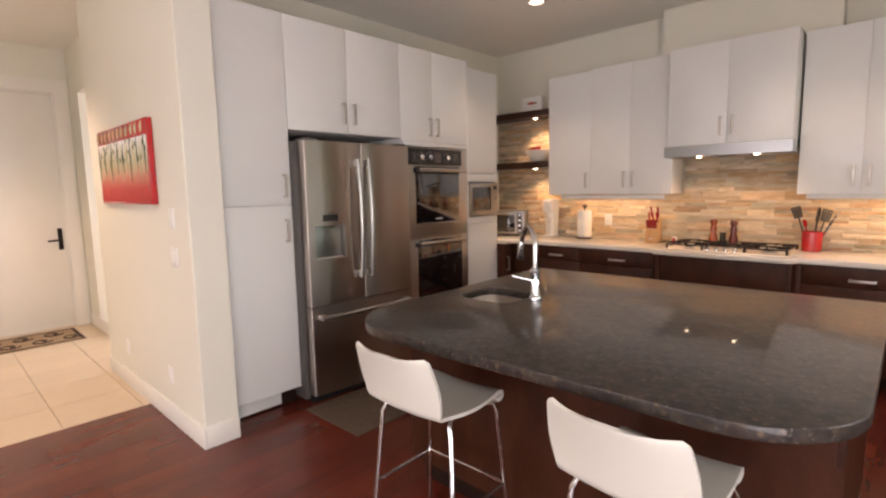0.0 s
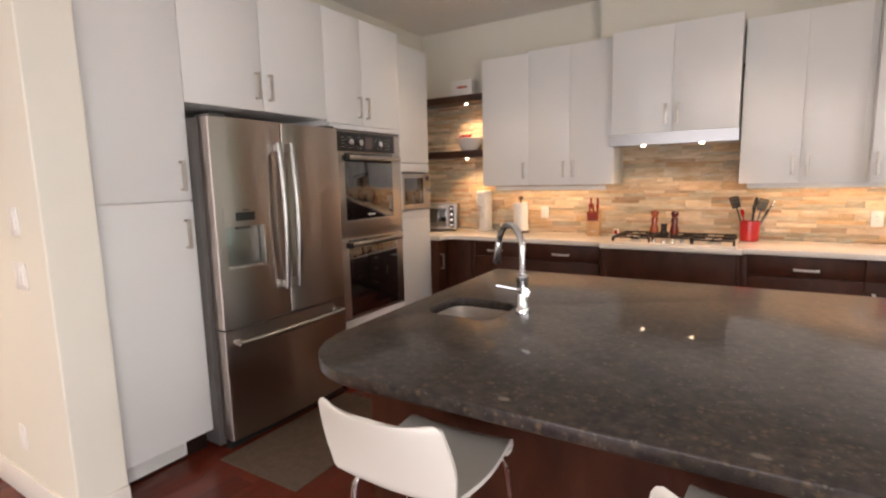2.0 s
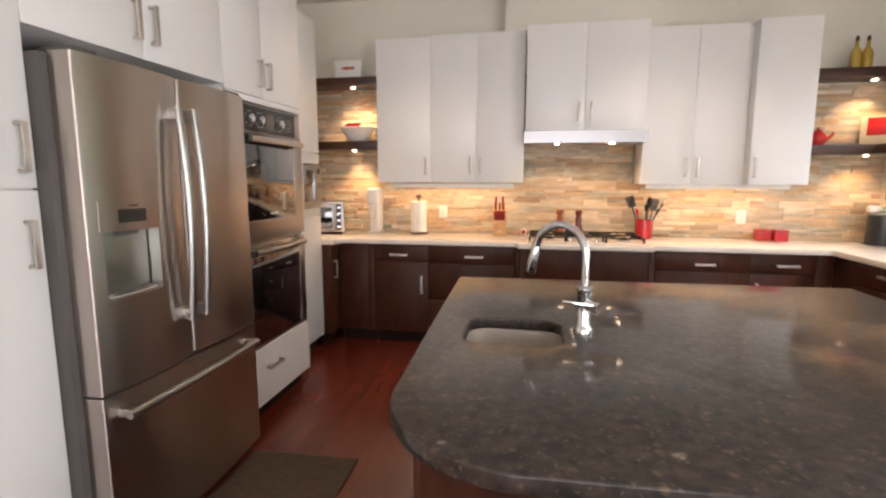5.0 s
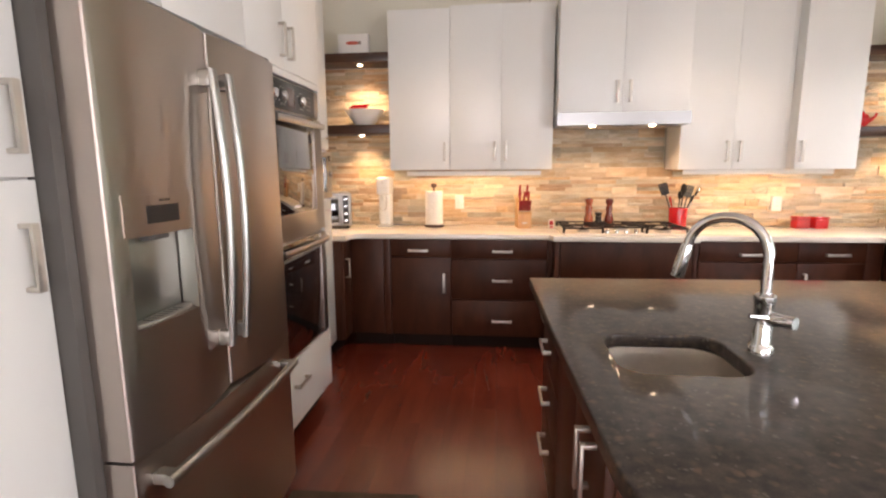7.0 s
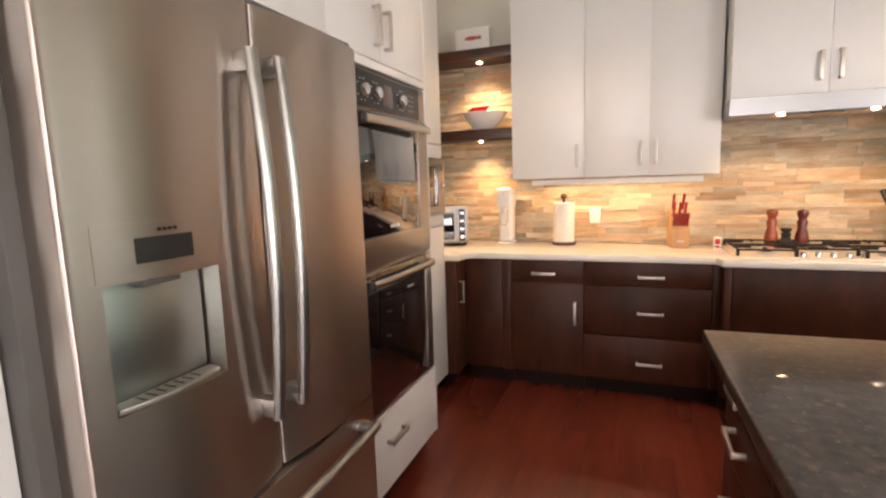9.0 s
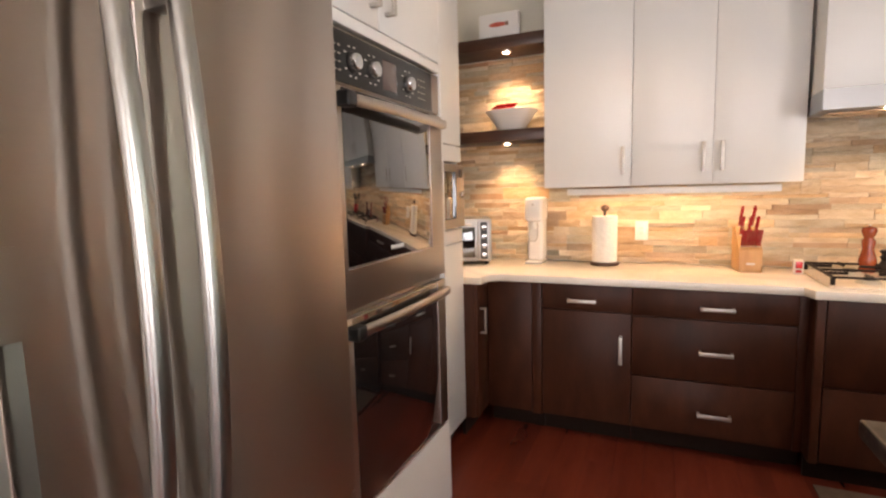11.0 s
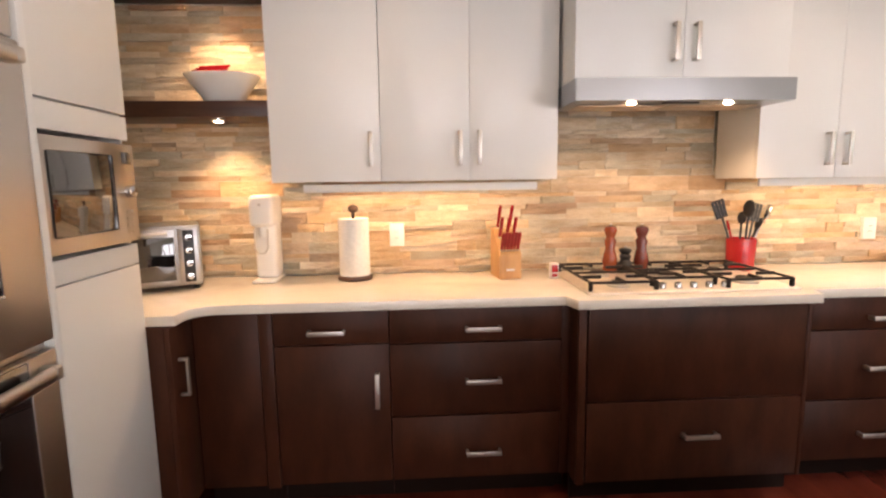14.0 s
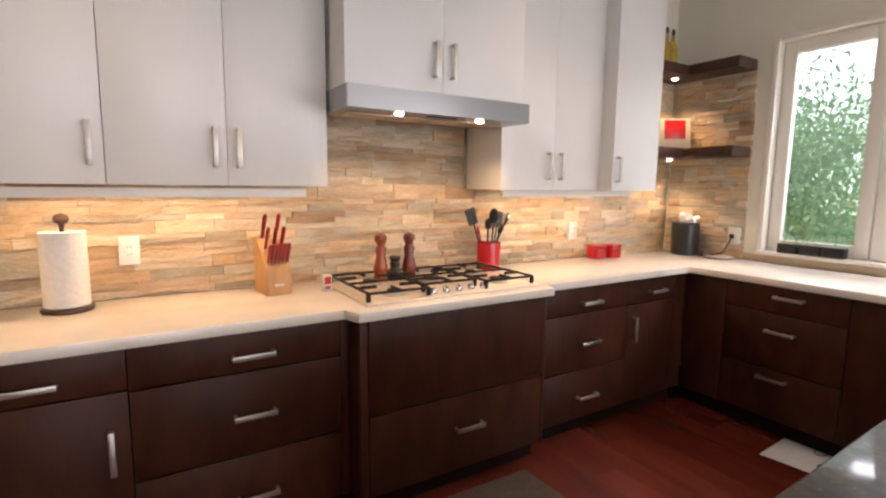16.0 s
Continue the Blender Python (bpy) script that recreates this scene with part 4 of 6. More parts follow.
def stool():
    st = thing("counter_stool", (0, 0, 0), "white moulded plastic counter stool with chrome legs", "stool", "stools at the island")
    # one shell: seat curving up into the backrest; y runs to the island
    prof = [(0.150, 0.624, 0.166), (0.160, 0.627, 0.172), (0.168, 0.637, 0.176), (0.166, 0.648, 0.178)]
    for i in range(9):
        u = i / 8
        prof.append((0.15 - 0.32 * u, 0.655 - 0.014 * math.sin(math.pi * u), 0.180 + 0.010 * math.sin(math.pi * u) - 0.006 * u))
    for i in range(1, 9):
        a = radians(8 + 70 * i / 8)
        prof.append((-0.17 - 0.062 * math.sin(a), 0.655 + 0.062 * (1 - math.cos(a)), 0.174 + 0.0022 * i))
    y0, z0, _ = prof[-1]
    for u, w in ((0.12, 0.195), (0.25, 0.199), (0.4, 0.200), (0.55, 0.198), (0.7, 0.194), (0.82, 0.190), (0.91, 0.187), (0.96, 0.183), (0.99, 0.176), (1.0, 0.166)):
        prof.append((y0 - 0.050 * u - 0.020 * u * u, z0 + 0.192 * u, w))
    bm = bmesh.new()
    rows = []
    for k, (y, z, w) in enumerate(prof):
        row = []
        back = max(0.0, (k - 14) / 16)
        for j in range(13):
            s = -1 + 2 * j / 12
            bend = 0.035 * back * s * s
            dish = 0.010 * (1 - back) * s * s
            row.append(bm.verts.new((w * s, y + bend, z + dish + 0.016 * back * back * s * s)))
        rows.append(row)
    for a, b in zip(rows, rows[1:]):
        for j in range(12):
            bm.faces.new((a[j], a[j + 1], b[j + 1], b[j]))
    bmesh.ops.recalc_face_normals(bm, faces=bm.faces)
    bmesh.ops.solidify(bm, geom=bm.faces[:], thickness=0.013)
    part("seat_shell", bm, CHAIRW, st, "", 55)
    for sx in (-1, 1):
        for sy, yt in ((1, 0.12), (-1, -0.14)):
            part("leg", tube([(sx * 0.12, yt * 0.5, 0.632), (sx * 0.165, yt, 0.628), (sx * 0.178, yt * 1.06, 0.60), (sx * 0.225, yt * 1.38, 0.006)], 0.0095, 10), CHROME, st)
    part("footrest", tube([(-0.2005, 0.1445, 0.30), (0.2005, 0.1445, 0.30)], 0.008, 10), CHROME, st)
    for sx in (-1, 1):
        part("side_rail", tube([(sx * 0.2005, 0.1445, 0.298), (sx * 0.2005, -0.1685, 0.298)], 0.007, 10), CHROME, st)
    return st


s1 = stool()
s1.matrix_world = pose(-1.795, 2.675, 0, 0, 0, 2)
s2 = copy_thing(s1, pose(-0.965, 2.69, 0, 0, 0, -3))

# ---- cooktop ----
ck = thing("gas_cooktop", (-1.56, 5.98, CT), "five-burner stainless gas cooktop with black grates", "cooktop")
CX0, CX1, CY0, CY1 = -2.035, -1.125, 5.735, 6.25
part("tray", box(CX0, CX1, CY0, CY1, CT + 0.0005, CT + 0.011, 0.005), SINKM, ck)
burners = ((-1.86, 5.86, 0.036), (-1.86, 6.11, 0.045), (-1.565, 6.03, 0.058), (-1.28, 5.88, 0.045), (-1.28, 6.11, 0.036))
for x, y, r in burners:
    b = part("burner", lathe([(0, 0), (r + 0.012, 0), (r + 0.010, 0.007), (r, 0.010), (r, 0.016), (0, 0.016)], (x, y, CT + 0.011)), NICKEL, ck, "round burner")
    part("burner_cap", lathe([(0, 0.0), (r * 0.8, 0.0), (r * 0.82, 0.006), (r * 0.7, 0.009), (0, 0.0095)], (x, y, CT + 0.027)), IRON, b, "black burner cap")
for gx0, gx1 in ((CX0 + 0.02, CX0 + 0.30), (CX0 + 0.315, CX1 - 0.315), (CX1 - 0.30, CX1 - 0.02)):
    bm = bmesh.new()
    z = CT + 0.047
    y0, y1 = CY0 + 0.03, CY1 - 0.02
    if gx0 > -1.8 and gx1 < -1.3:
        y0 = CY0 + 0.10
    for xx in (gx0, gx1):
        box(xx - 0.0045, xx + 0.0045, y0, y1, z - 0.0055, z + 0.0055, 0.002, 1, bm=bm)
    for yy in (y0, (y0 + y1) / 2, y1):
        box(gx0, gx1, yy - 0.0045, yy + 0.0045, z - 0.0055, z + 0.0055, 0.002, 1, bm=bm)
    xm = (gx0 + gx1) / 2
    box(xm - 0.005, xm + 0.005, y0, y0 + 0.085, z - 0.005, z + 0.009, 0.002, 1, bm=bm)
    box(xm - 0.005, xm + 0.005, y1 - 0.085, y1, z - 0.005, z + 0.009, 0.002, 1, bm=bm)
    for yy in (y0 + 0.115, y1 - 0.115):
        box(gx0, gx0 + 0.085, yy - 0.005, yy + 0.005, z - 0.005, z + 0.009, 0.002, 1, bm=bm)
        box(gx1 - 0.085, gx1, yy - 0.005, yy + 0.005, z - 0.005, z + 0.009, 0.002, 1, bm=bm)
    for xx in (gx0, gx1):
        for yy in (y0 + 0.006, y1 - 0.006):
            box(xx - 0.008, xx + 0.008, yy - 0.008, yy + 0.008, CT + 0.0105, z, 0.002, 1, bm=bm)
    part("grate", bm, IRON, ck, "cast-iron pan grate")
for k in range(5):
    part("knob", lathe([(0, 0), (0.016, 0), (0.0155, 0.010), (0.013, 0.022), (0.0115, 0.024), (0, 0.024)], (-1.70 + k * 0.068, 5.79, CT + 0.011)), CHROME, ck, "steel knob")

# ---- window over the sink and the garden outside ----
win = thing("window_1", (EAST + 0.05, 4.33, 0.985), "white framed casement window over the worktop", "window", kind="structure")
WY0, WY1, WZ0, WZ1 = 3.0, 5.66, 0.985, 2.35


def bar_y(y0, y1, z0, z1, x0, x1, r=0.004):
    return box(x0, x1, y0, y1, z0, z1, r)


# casing boards stand a little proud of the wall
part("casing", bar_y(WY1 - 0.002, WY1 + 0.03, WZ0, WZ1 + 0.03, EAST - 0.012, EAST - 0.001), TRIMW, win)
part("casing", bar_y(WY0 - 0.03, WY1 - 0.003, WZ1 - 0.002, WZ1 + 0.03, EAST - 0.012, EAST - 0.001), TRIMW, win)
part("sill", box(EAST - 0.03, EAST + 0.10, WY0 - 0.03, WY1 + 0.03, WZ0 - 0.022, WZ0 + 0.001, 0.004), TRIMW, win, "white painted sill")
for a, b in ((5.10, 5.655), (4.05, 5.09), (3.005, 4.04)):
    fr_ = part("window_frame", box(EAST + 0.06, EAST + 0.11, a, a + 0.075, WZ0 + 0.002, WZ1 - 0.002, 0.004), TRIMW, win)
    part("stile", box(EAST + 0.06, EAST + 0.11, b - 0.075, b, WZ0 + 0.002, WZ1 - 0.002, 0.004), TRIMW, fr_)
    part("rail", box(EAST + 0.062, EAST + 0.108, a + 0.0755, b - 0.0755, WZ1 - 0.08, WZ1 - 0.002, 0.004), TRIMW, fr_)
    part("rail", box(EAST + 0.062, EAST + 0.108, a + 0.0755, b - 0.0755, WZ0 + 0.002, WZ0 + 0.08, 0.004), TRIMW, fr_)
    pn = part("pane", box(EAST + 0.083, EAST + 0.087, a + 0.07, b - 0.07, WZ0 + 0.07, WZ1 - 0.07), PANE, win)
    pn.visible_shadow = False
tagged(link_mesh("backsplash_strip", box(EAST - 0.018, EAST - 0.001, 3.3, 5.765, CT + 0.0005, WZ0 - 0.0225, 0.002), mat("travertine_strip", (0.50, 0.40, 0.29), 0.5, scale=12, color2=(0.42, 0.33, 0.23), fine=0.1), 35),
       "beige stone strip under the window", "trim", kind="structure")

LEAF = mat("garden_leaves", (0.30, 0.46, 0.29), 0.5, color2=(0.16, 0.31, 0.16), scale=1.2, island=True, rand=0.35)
_lt = LEAF.node_tree
_tr = _lt.nodes.new("ShaderNodeBsdfTranslucent")
_tr.inputs["Color"].default_value = (0.45, 0.66, 0.44, 1)
_ms = _lt.nodes.new("ShaderNodeMixShader")
_ms.inputs[0].default_value = 0.6
_lt.links.new(_lt.nodes["Principled BSDF"].outputs[0], _ms.inputs[1])
_lt.links.new(_tr.outputs[0], _ms.inputs[2])
_lt.links.new(_ms.outputs[0], _lt.nodes["Material Output"].inputs["Surface"])
BARK = mat("bark", (0.10, 0.07, 0.05), 0.9, scale=12, bump=0.4, bump_scale=30)


def tree(name, x, y, height, spread, n, seed, label):
    rng = random.Random(seed)
    tr = thing(name, (x, y, -0.5), label, "tree" if name == "garden_tree" else "shrub", "garden plants")
    bm = tube([(x, y, -0.5), (x + 0.05, y + 0.03, height * 0.35 - 0.5), (x - 0.04, y + 0.06, height * 0.8 - 0.5)], 0.05, 8, rads=[0.07, 0.05, 0.02])
    part("trunk", bm, BARK, tr)
    tips = []
    for k in range(9):
        a = rng.uniform(0, 6.28)
        z0 = height * rng.uniform(0.15, 0.7) - 0.5
        tip_ = (x + math.cos(a) * spread * rng.uniform(0.4, 1), y + math.sin(a) * spread * rng.uniform(0.4, 1), z0 + height * rng.uniform(0.1, 0.3))
        tips.append(tip_)
        part("limb", tube([(x, y, z0), ((x + tip_[0]) / 2, (y + tip_[1]) / 2, (z0 + tip_[2]) / 2 + 0.08), tip_], 0.015, 6, rads=[0.022, 0.015, 0.006]), BARK, tr)
    verts, faces = [], []
    for k in range(n):
        c = rng.choice(tips) if rng.random() < 0.75 else (x, y, height * rng.uniform(0.2, 0.95) - 0.5)
        p = Vector((rng.gauss(c[0], spread * 0.28), rng.gauss(c[1], spread * 0.28), rng.gauss(c[2], height * 0.10)))
        if p.z < -0.45:
            continue
        s = rng.uniform(0.022, 0.05)
        e = Euler((rng.uniform(0, 6.3), rng.uniform(0, 6.3), rng.uniform(0, 6.3))).to_matrix()
        i = len(verts)
        for q in ((-s, 0, 0), (0, -s * 0.45, s * 0.1), (s, 0, 0), (0, s * 0.45, s * 0.1)):
            verts.append(p + e @ Vector(q) - Vector((x, y, -0.5)))
        faces.append((i, i + 1, i + 2, i + 3))
    me = bpy.data.meshes.new("crown")
    me.from_pydata([tuple(v) for v in verts], [], faces)
    me.materials.append(LEAF)
    ob = new("crown", me)
    ob.parent = tr
    tagged(ob, "loose green leaves", kind="stuff")


tree("garden_shrub", 2.7, 6.5, 2.45, 0.8, 7000, 1, "leafy green shrub outside the window")
tree("garden_shrub", 3.3, 7.8, 2.6, 0.9, 6000, 2, "leafy green shrub outside the window")
tree("garden_shrub", 2.6, 5.3, 2.0, 0.7, 3500, 3, "low leafy green shrub outside the window")
tree("garden_tree", 5.0, 9.3, 3.9, 1.5, 9000, 4, "young leafy tree behind the shrubs")
tree("garden_tree", 4.4, 7.4, 3.6, 1.3, 8000, 6, "young leafy tree behind the shrubs")
tree("garden_shrub", 3.4, 4.0, 1.8, 0.8, 1500, 5, "low leafy green shrub outside the window")

HAZE = mat("bright_haze", (0.84, 0.95, 1.0), 1.0, color2=(0.50, 0.72, 0.58), scale=0.16, detail=6, emit=2.6)
HAZE.node_tree.links.new(HAZE.node_tree.nodes["Color Ramp"].outputs[0], HAZE.node_tree.nodes["Principled BSDF"].inputs["Emission Color"])
tagged(link_mesh("backdrop", box(45, 45.2, -40, 70, -0.5, 40), HAZE), "bright hazy sky beyond the garden", "backdrop", kind="structure")

# second and third glazed openings, behind the walker
for nm, args in (("window_2", ("y", -3.4, 0.2, 0.2, 2.5)), ("window_3", ("x", -0.55, 1.75, 0.05, 2.35))):
    ax, a0, a1, c0, c1 = args
    w = thing(nm, ((a0 + a1) / 2, S_END - 0.08, c0) if ax == "y" else (EAST + 0.08, (a0 + a1) / 2, c0), "wide white framed glazing", "window", kind="structure")
    n = 3 if ax == "y" else 2
    for k in range(n + 1):
        p = a0 + (a1 - a0) * k / n
        p = min(max(p, a0 + 0.04), a1 - 0.04)
        bx = box(p - 0.035, p + 0.035, S_END - 0.11, S_END - 0.05, c0 + 0.002, c1 - 0.002, 0.004) if ax == "y" else box(EAST + 0.05, EAST + 0.11, p - 0.035, p + 0.035, c0 + 0.002, c1 - 0.002, 0.004)
        part("window_frame", bx, TRIMW, w)

# ---- open shelves ----


def puck(x, y, z, watts=22, target=None):
    pk = thing("puck_light", (x, y, z - 0.012), "small round lit puck light under a shelf", "light", "shelf puck lights")
    part("ring", lathe([(0.022, 0.0), (0.034, 0.0), (0.036, 0.004), (0.036, 0.0118), (0.022, 0.0118), (0.022, 0.0)], (x, y, z - 0.012)), CHROME, pk)
    part("lens", lathe([(0, -0.018), (0.010, -0.0165), (0.018, -0.012), (0.0215, -0.008), (0.0215, -0.002), (0, -0.002)], (x, y, z)), LEDON, pk, "glowing lens")
    spot_lamp("puck_lamp", (x, y, z - 0.024), target or (x, y + 0.05, z - 1), watts, 118, WARM, 0.02, 0.8)


def shelf_straight(z0, z1):
    solid("shelf", box(WEST + 0.002, -3.364, 6.12, 6.371, z0, z1, 0.002), SHELFW, "thick dark walnut shelf", "shelf", "open shelves")


shelf_straight(1.685, 1.755)
shelf_straight(2.245, 2.315)
puck(-3.63, 6.2, 1.685)
puck(-3.63, 6.2, 2.245)
for z0, z1 in ((1.615, 1.685), (2.185, 2.255)):
    ol = [(0.037, 6.371), (0.037, 6.125), (0.56, 6.125), (0.56, 5.775), (EAST - 0.03, 5.775), (EAST - 0.03, 6.371)]
    solid("shelf", slab(ol, z0, z1, 0.002), SHELFW, "thick dark walnut corner shelf", "shelf", "open shelves")
    puck(0.55, 6.22, z0, 18)

# ---- things on shelves and worktop ----
bowl = thing("fruit_bowl", (-3.61, 6.235, 1.756), "angular white bowl holding red napkins", "bowl")
bm = bmesh.new()
rings = []
for k, (r, z) in enumerate(((0.062, 0.0), (0.085, 0.014), (0.165, 0.125), (0.160, 0.126), (0.082, 0.02), (0.0, 0.014))):
    if r == 0:
        rings.append([bm.verts.new((-3.61, 6.235, 1.7565 + z))])
    else:
        rings.append([bm.verts.new((-3.61 + r * math.copysign(abs(math.cos(a)) ** 0.75, math.cos(a)), 6.235 + 0.72 * r * math.copysign(abs(math.sin(a)) ** 0.75, math.sin(a)), 1.7565 + z)) for a in (2 * math.pi * i / 32 for i in range(32))])
for a, b in zip(rings, rings[1:]):
    for i in range(32):
        j = (i + 1) % 32
        bm.faces.new((a[i], a[j], b[0])) if len(b) == 1 else bm.faces.new((a[i], a[j], b[j], b[i]))
bm.faces.new(rings[0][::-1])
part("bowl_body", bm, WHITEP, bowl, "", 40)
nap = thing("red_napkin", (-3.66, 6.235, 1.78), "folded red napkin lying in the bowl", "napkin")
bm = bmesh.new()
for k in range(3):
    merge(bm, slab([(-3.735 + 0.012 * k, 6.205 + 0.01 * k), (-3.58 + 0.01 * k, 6.20), (-3.60, 6.265), (-3.72, 6.27 - 0.01 * k)], 1.895 + 0.011 * k, 1.905 + 0.011 * k, 0.003))
part("cloth", bm, DRED, nap)

bx_ = thing("recipe_box", (-3.675, 6.2, 2.316), "white box with a small red picture on the shelf", "box")
part("panel", slab([(-3.80, 6.185), (-3.55, 6.185), (-3.55, 6.225), (-3.80, 6.225)], 2.3155, 2.475, 0.008), WHITEP, bx_)
fish = [(-3.735 + 0.055 + 0.055 * math.cos(radians(a)), 2.405 + 0.014 * math.sin(radians(a))) for a in range(0, 360, 20)]
bm = bmesh.new()
vs = [bm.verts.new((x, 6.1835, z)) for x, z in fish]
bm.faces.new(vs)
ext = bmesh.ops.extrude_face_region(bm, geom=bm.faces[:])
bmesh.ops.translate(bm, vec=(0, 0.001, 0), verts=[v for v in ext["geom"] if isinstance(v, bmesh.types.BMVert)])
part("picture", bm, mat("faded_red_ink", (0.55, 0.10, 0.06), 0.6, scale=30), bx_, "small red fish-shaped picture")
part("picture_tail", box(-3.632, -3.61, 6.1825, 6.1845, 2.393, 2.417), mat("grey_ink", (0.25, 0.16, 0.12), 0.6, scale=30), bx_)

# toaster oven, turned a little towards the room
to = thing("toaster_oven", (0, 0, 0), "steel toaster oven with glass door and four knobs", "toaster oven")
part("body", box(-0.20, 0.20, -0.13, 0.14, 0.018, 0.295, 0.012), STEELX, to)
dr = part("door", box(-0.19, 0.10, -0.142, -0.1305, 0.03, 0.28, 0.006), STEELX, to)
part("window", box(-0.18, 0.092, -0.1445, -0.141, 0.05, 0.243, 0.004), BLACKG, dr, "dark glass window")
part("handle", cyl((-0.16, -0.168, 0.26), (0.07, -0.168, 0.26), 0.008, None, 14, 0.002), NICKEL, dr)
for xx in (-0.15, 0.06):
    part("handle_post", cyl((xx, -0.142, 0.26), (xx, -0.167, 0.26), 0.006), NICKEL, dr)
pnl = part("control_panel", box(0.108, 0.19, -0.1435, -0.1305, 0.03, 0.28, 0.004), STEELX, to)
part("dial_strip", box(0.127, 0.171, -0.1450, -0.1432, 0.038, 0.272, 0.003), BLACKP, pnl, "black dial strip")
for k in range(4):
    part("knob", cyl((0.149, -0.143, 0.066 + k * 0.058), (0.149, -0.163, 0.066 + k * 0.058), 0.017, 0.015, 20, 0.002), CHROME, pnl, "chrome ringed knob")
for xx in (-0.17, 0.17):
    for yy in (-0.10, 0.11):
        part("foot", cyl((xx, yy, 0.001), (xx, yy, 0.02), 0.013, 0.015, 12), BLACKP, to)
part("rack", box(-0.17, 0.08, -0.10, 0.10, 0.118, 0.121), CHROME, to)
to.matrix_world = pose(-3.945, 6.135, CT, 0, 0, 24)

# soda maker
so = thing("soda_maker", (-3.46, 6.25, CT), "tall white soda maker with clear drip area", "soda maker")
part("base", box(-3.513, -3.403, 6.16, 6.35, CT + 0.0005, CT + 0.016, 0.006), WHITEP, so)
part("column", box(-3.508, -3.408, 6.215, 6.345, CT + 0.017, CT + 0.30, 0.018, 3), WHITEP, so)
part("head", box(-3.515, -3.401, 6.165, 6.348, CT + 0.27, CT + 0.42, 0.022, 3), WHITEP, so)
part("bottle_neck", tube([(-3.49, 6.17, CT + 0.262), (-3.49, 6.165, CT + 0.17), (-3.475, 6.163, CT + 0.145), (-3.445, 6.163, CT + 0.145), (-3.43, 6.165, CT + 0.17), (-3.43, 6.17, CT + 0.262)], 0.0045, 8), NICKEL, so, "bent wire guard")
part("nozzle", lathe([(0, 0), (0.018, 0), (0.022, 0.03), (0.022, 0.05), (0, 0.05)], (-3.46, 6.205, CT + 0.22)), WHITEP, so)
part("button", cyl((-3.46, 6.166, CT + 0.375), (-3.46, 6.161, CT + 0.375), 0.007), NICKEL, so)

# paper towel
pt = thing("paper_towel_holder", (-3.035, 6.235, CT), "paper towel roll on a dark wood stand", "paper towel")
part("base", lathe([(0, 0), (0.082, 0), (0.085, 0.006), (0.083, 0.016), (0.075, 0.02), (0, 0.02)], (-3.035, 6.235, CT + 0.0005)), SHELFW, pt)
part("rod", cyl((-3.035, 6.235, CT + 0.02), (-3.035, 6.235, CT + 0.335), 0.008), SHELFW, pt)
part("finial", lathe([(0, 0), (0.011, 0), (0.009, 0.008), (0.02, 0.014), (0.026, 0.027), (0.02, 0.042), (0, 0.05)], (-3.035, 6.235, CT + 0.318)), SHELFW, pt, "round dark knob")
prof = [(0.02, 0), (0.073, 0), (0.0735, 0.005), (0.0735, 0.272), (0.072, 0.277), (0.02, 0.277), (0.02, 0)]
part("roll", lathe(prof, (-3.035, 6.235, CT + 0.022), 40), PAPER, pt, "white quilted paper roll", 50)


def outlet(name, x, z, y=6.367, w=0.075, h=0.118, label="white wall outlet on the stone"):
    o = thing(name, (x, y, z - h / 2), label, "outlet", "outlets")
    part("plate", box(x - w / 2, x + w / 2, y - 0.006, y + 0.025, z - h / 2, z + h / 2, 0.003), WHITEP, o)
    part("socket", box(x - 0.017, x + 0.017, y - 0.0085, y - 0.005, z - 0.033, z + 0.033, 0.002), WHITEP, o)
    for s in (-1, 1):
        for q in (-0.006, 0.006):
            part("slot", box(x + q - 0.001, x + q + 0.001, y - 0.0092, y - 0.0084, z + s * 0.016 - 0.004, z + s * 0.016 + 0.004), BLACKP, o)


outlet("outlet", -2.83, 1.115)
outlet("outlet", -0.253, 1.10)

# knife block
kb = thing("knife_block", (0, 0, 0), "beech knife block with red handled knives", "knife block")
bm = bmesh.new()
va = [bm.verts.new((-0.055, y, z)) for y, z in ((-0.075, 0), (0.09, 0), (0.09, 0.235), (0.035, 0.235), (-0.075, 0.118))]
vb = [bm.verts.new((0.055, v.co.y, v.co.z)) for v in va]
bm.faces.new(va[::-1])
bm.faces.new(vb)
for i in range(5):
    bm.faces.new((va[i], va[(i + 1) % 5], vb[(i + 1) % 5], vb[i]))
bmesh.ops.bevel(bm, geom=bm.edges[:], offset=0.003, segments=2, affect="EDGES")
part("block", bm, LWOOD, kb)
nrm = Vector((0, -0.42, 0.90)).normalized()
for row, (yb, zb, n, ln) in enumerate(((-0.058, 0.137, 6, 0.10), (-0.005, 0.193, 3, 0.115), (0.05, 0.237, 2, 0.125))):
    for k in range(n):
        xx = (k - (n - 1) / 2) * (0.016 if row == 0 else 0.034 if row == 1 else 0.06)
        d_ = (nrm if row == 0 else Vector((0, -0.45, 0.9)).normalized())
        p0 = Vector((xx, yb, zb))
        kn = part("knife", tube([p0 - d_ * 0.01, p0 + d_ * 0.008], 0.0058, 8), NICKEL, kb, "steel bolster")
        part("knife_handle", tube([p0 + d_ * 0.008, p0 + d_ * ln * 0.5, p0 + d_ * ln * 0.9, p0 + d_ * ln], 0.008, 8, rads=[0.0072, 0.0088, 0.0092, 0.0065]), DRED, kn, "dark red knife handle")
part("badge", box(-0.02, 0.02, -0.0775, -0.0745, 0.04, 0.05), NICKEL, kb)
kb.matrix_world = pose(-2.29, 6.195, CT + 0.0008, 0, 0, 6)

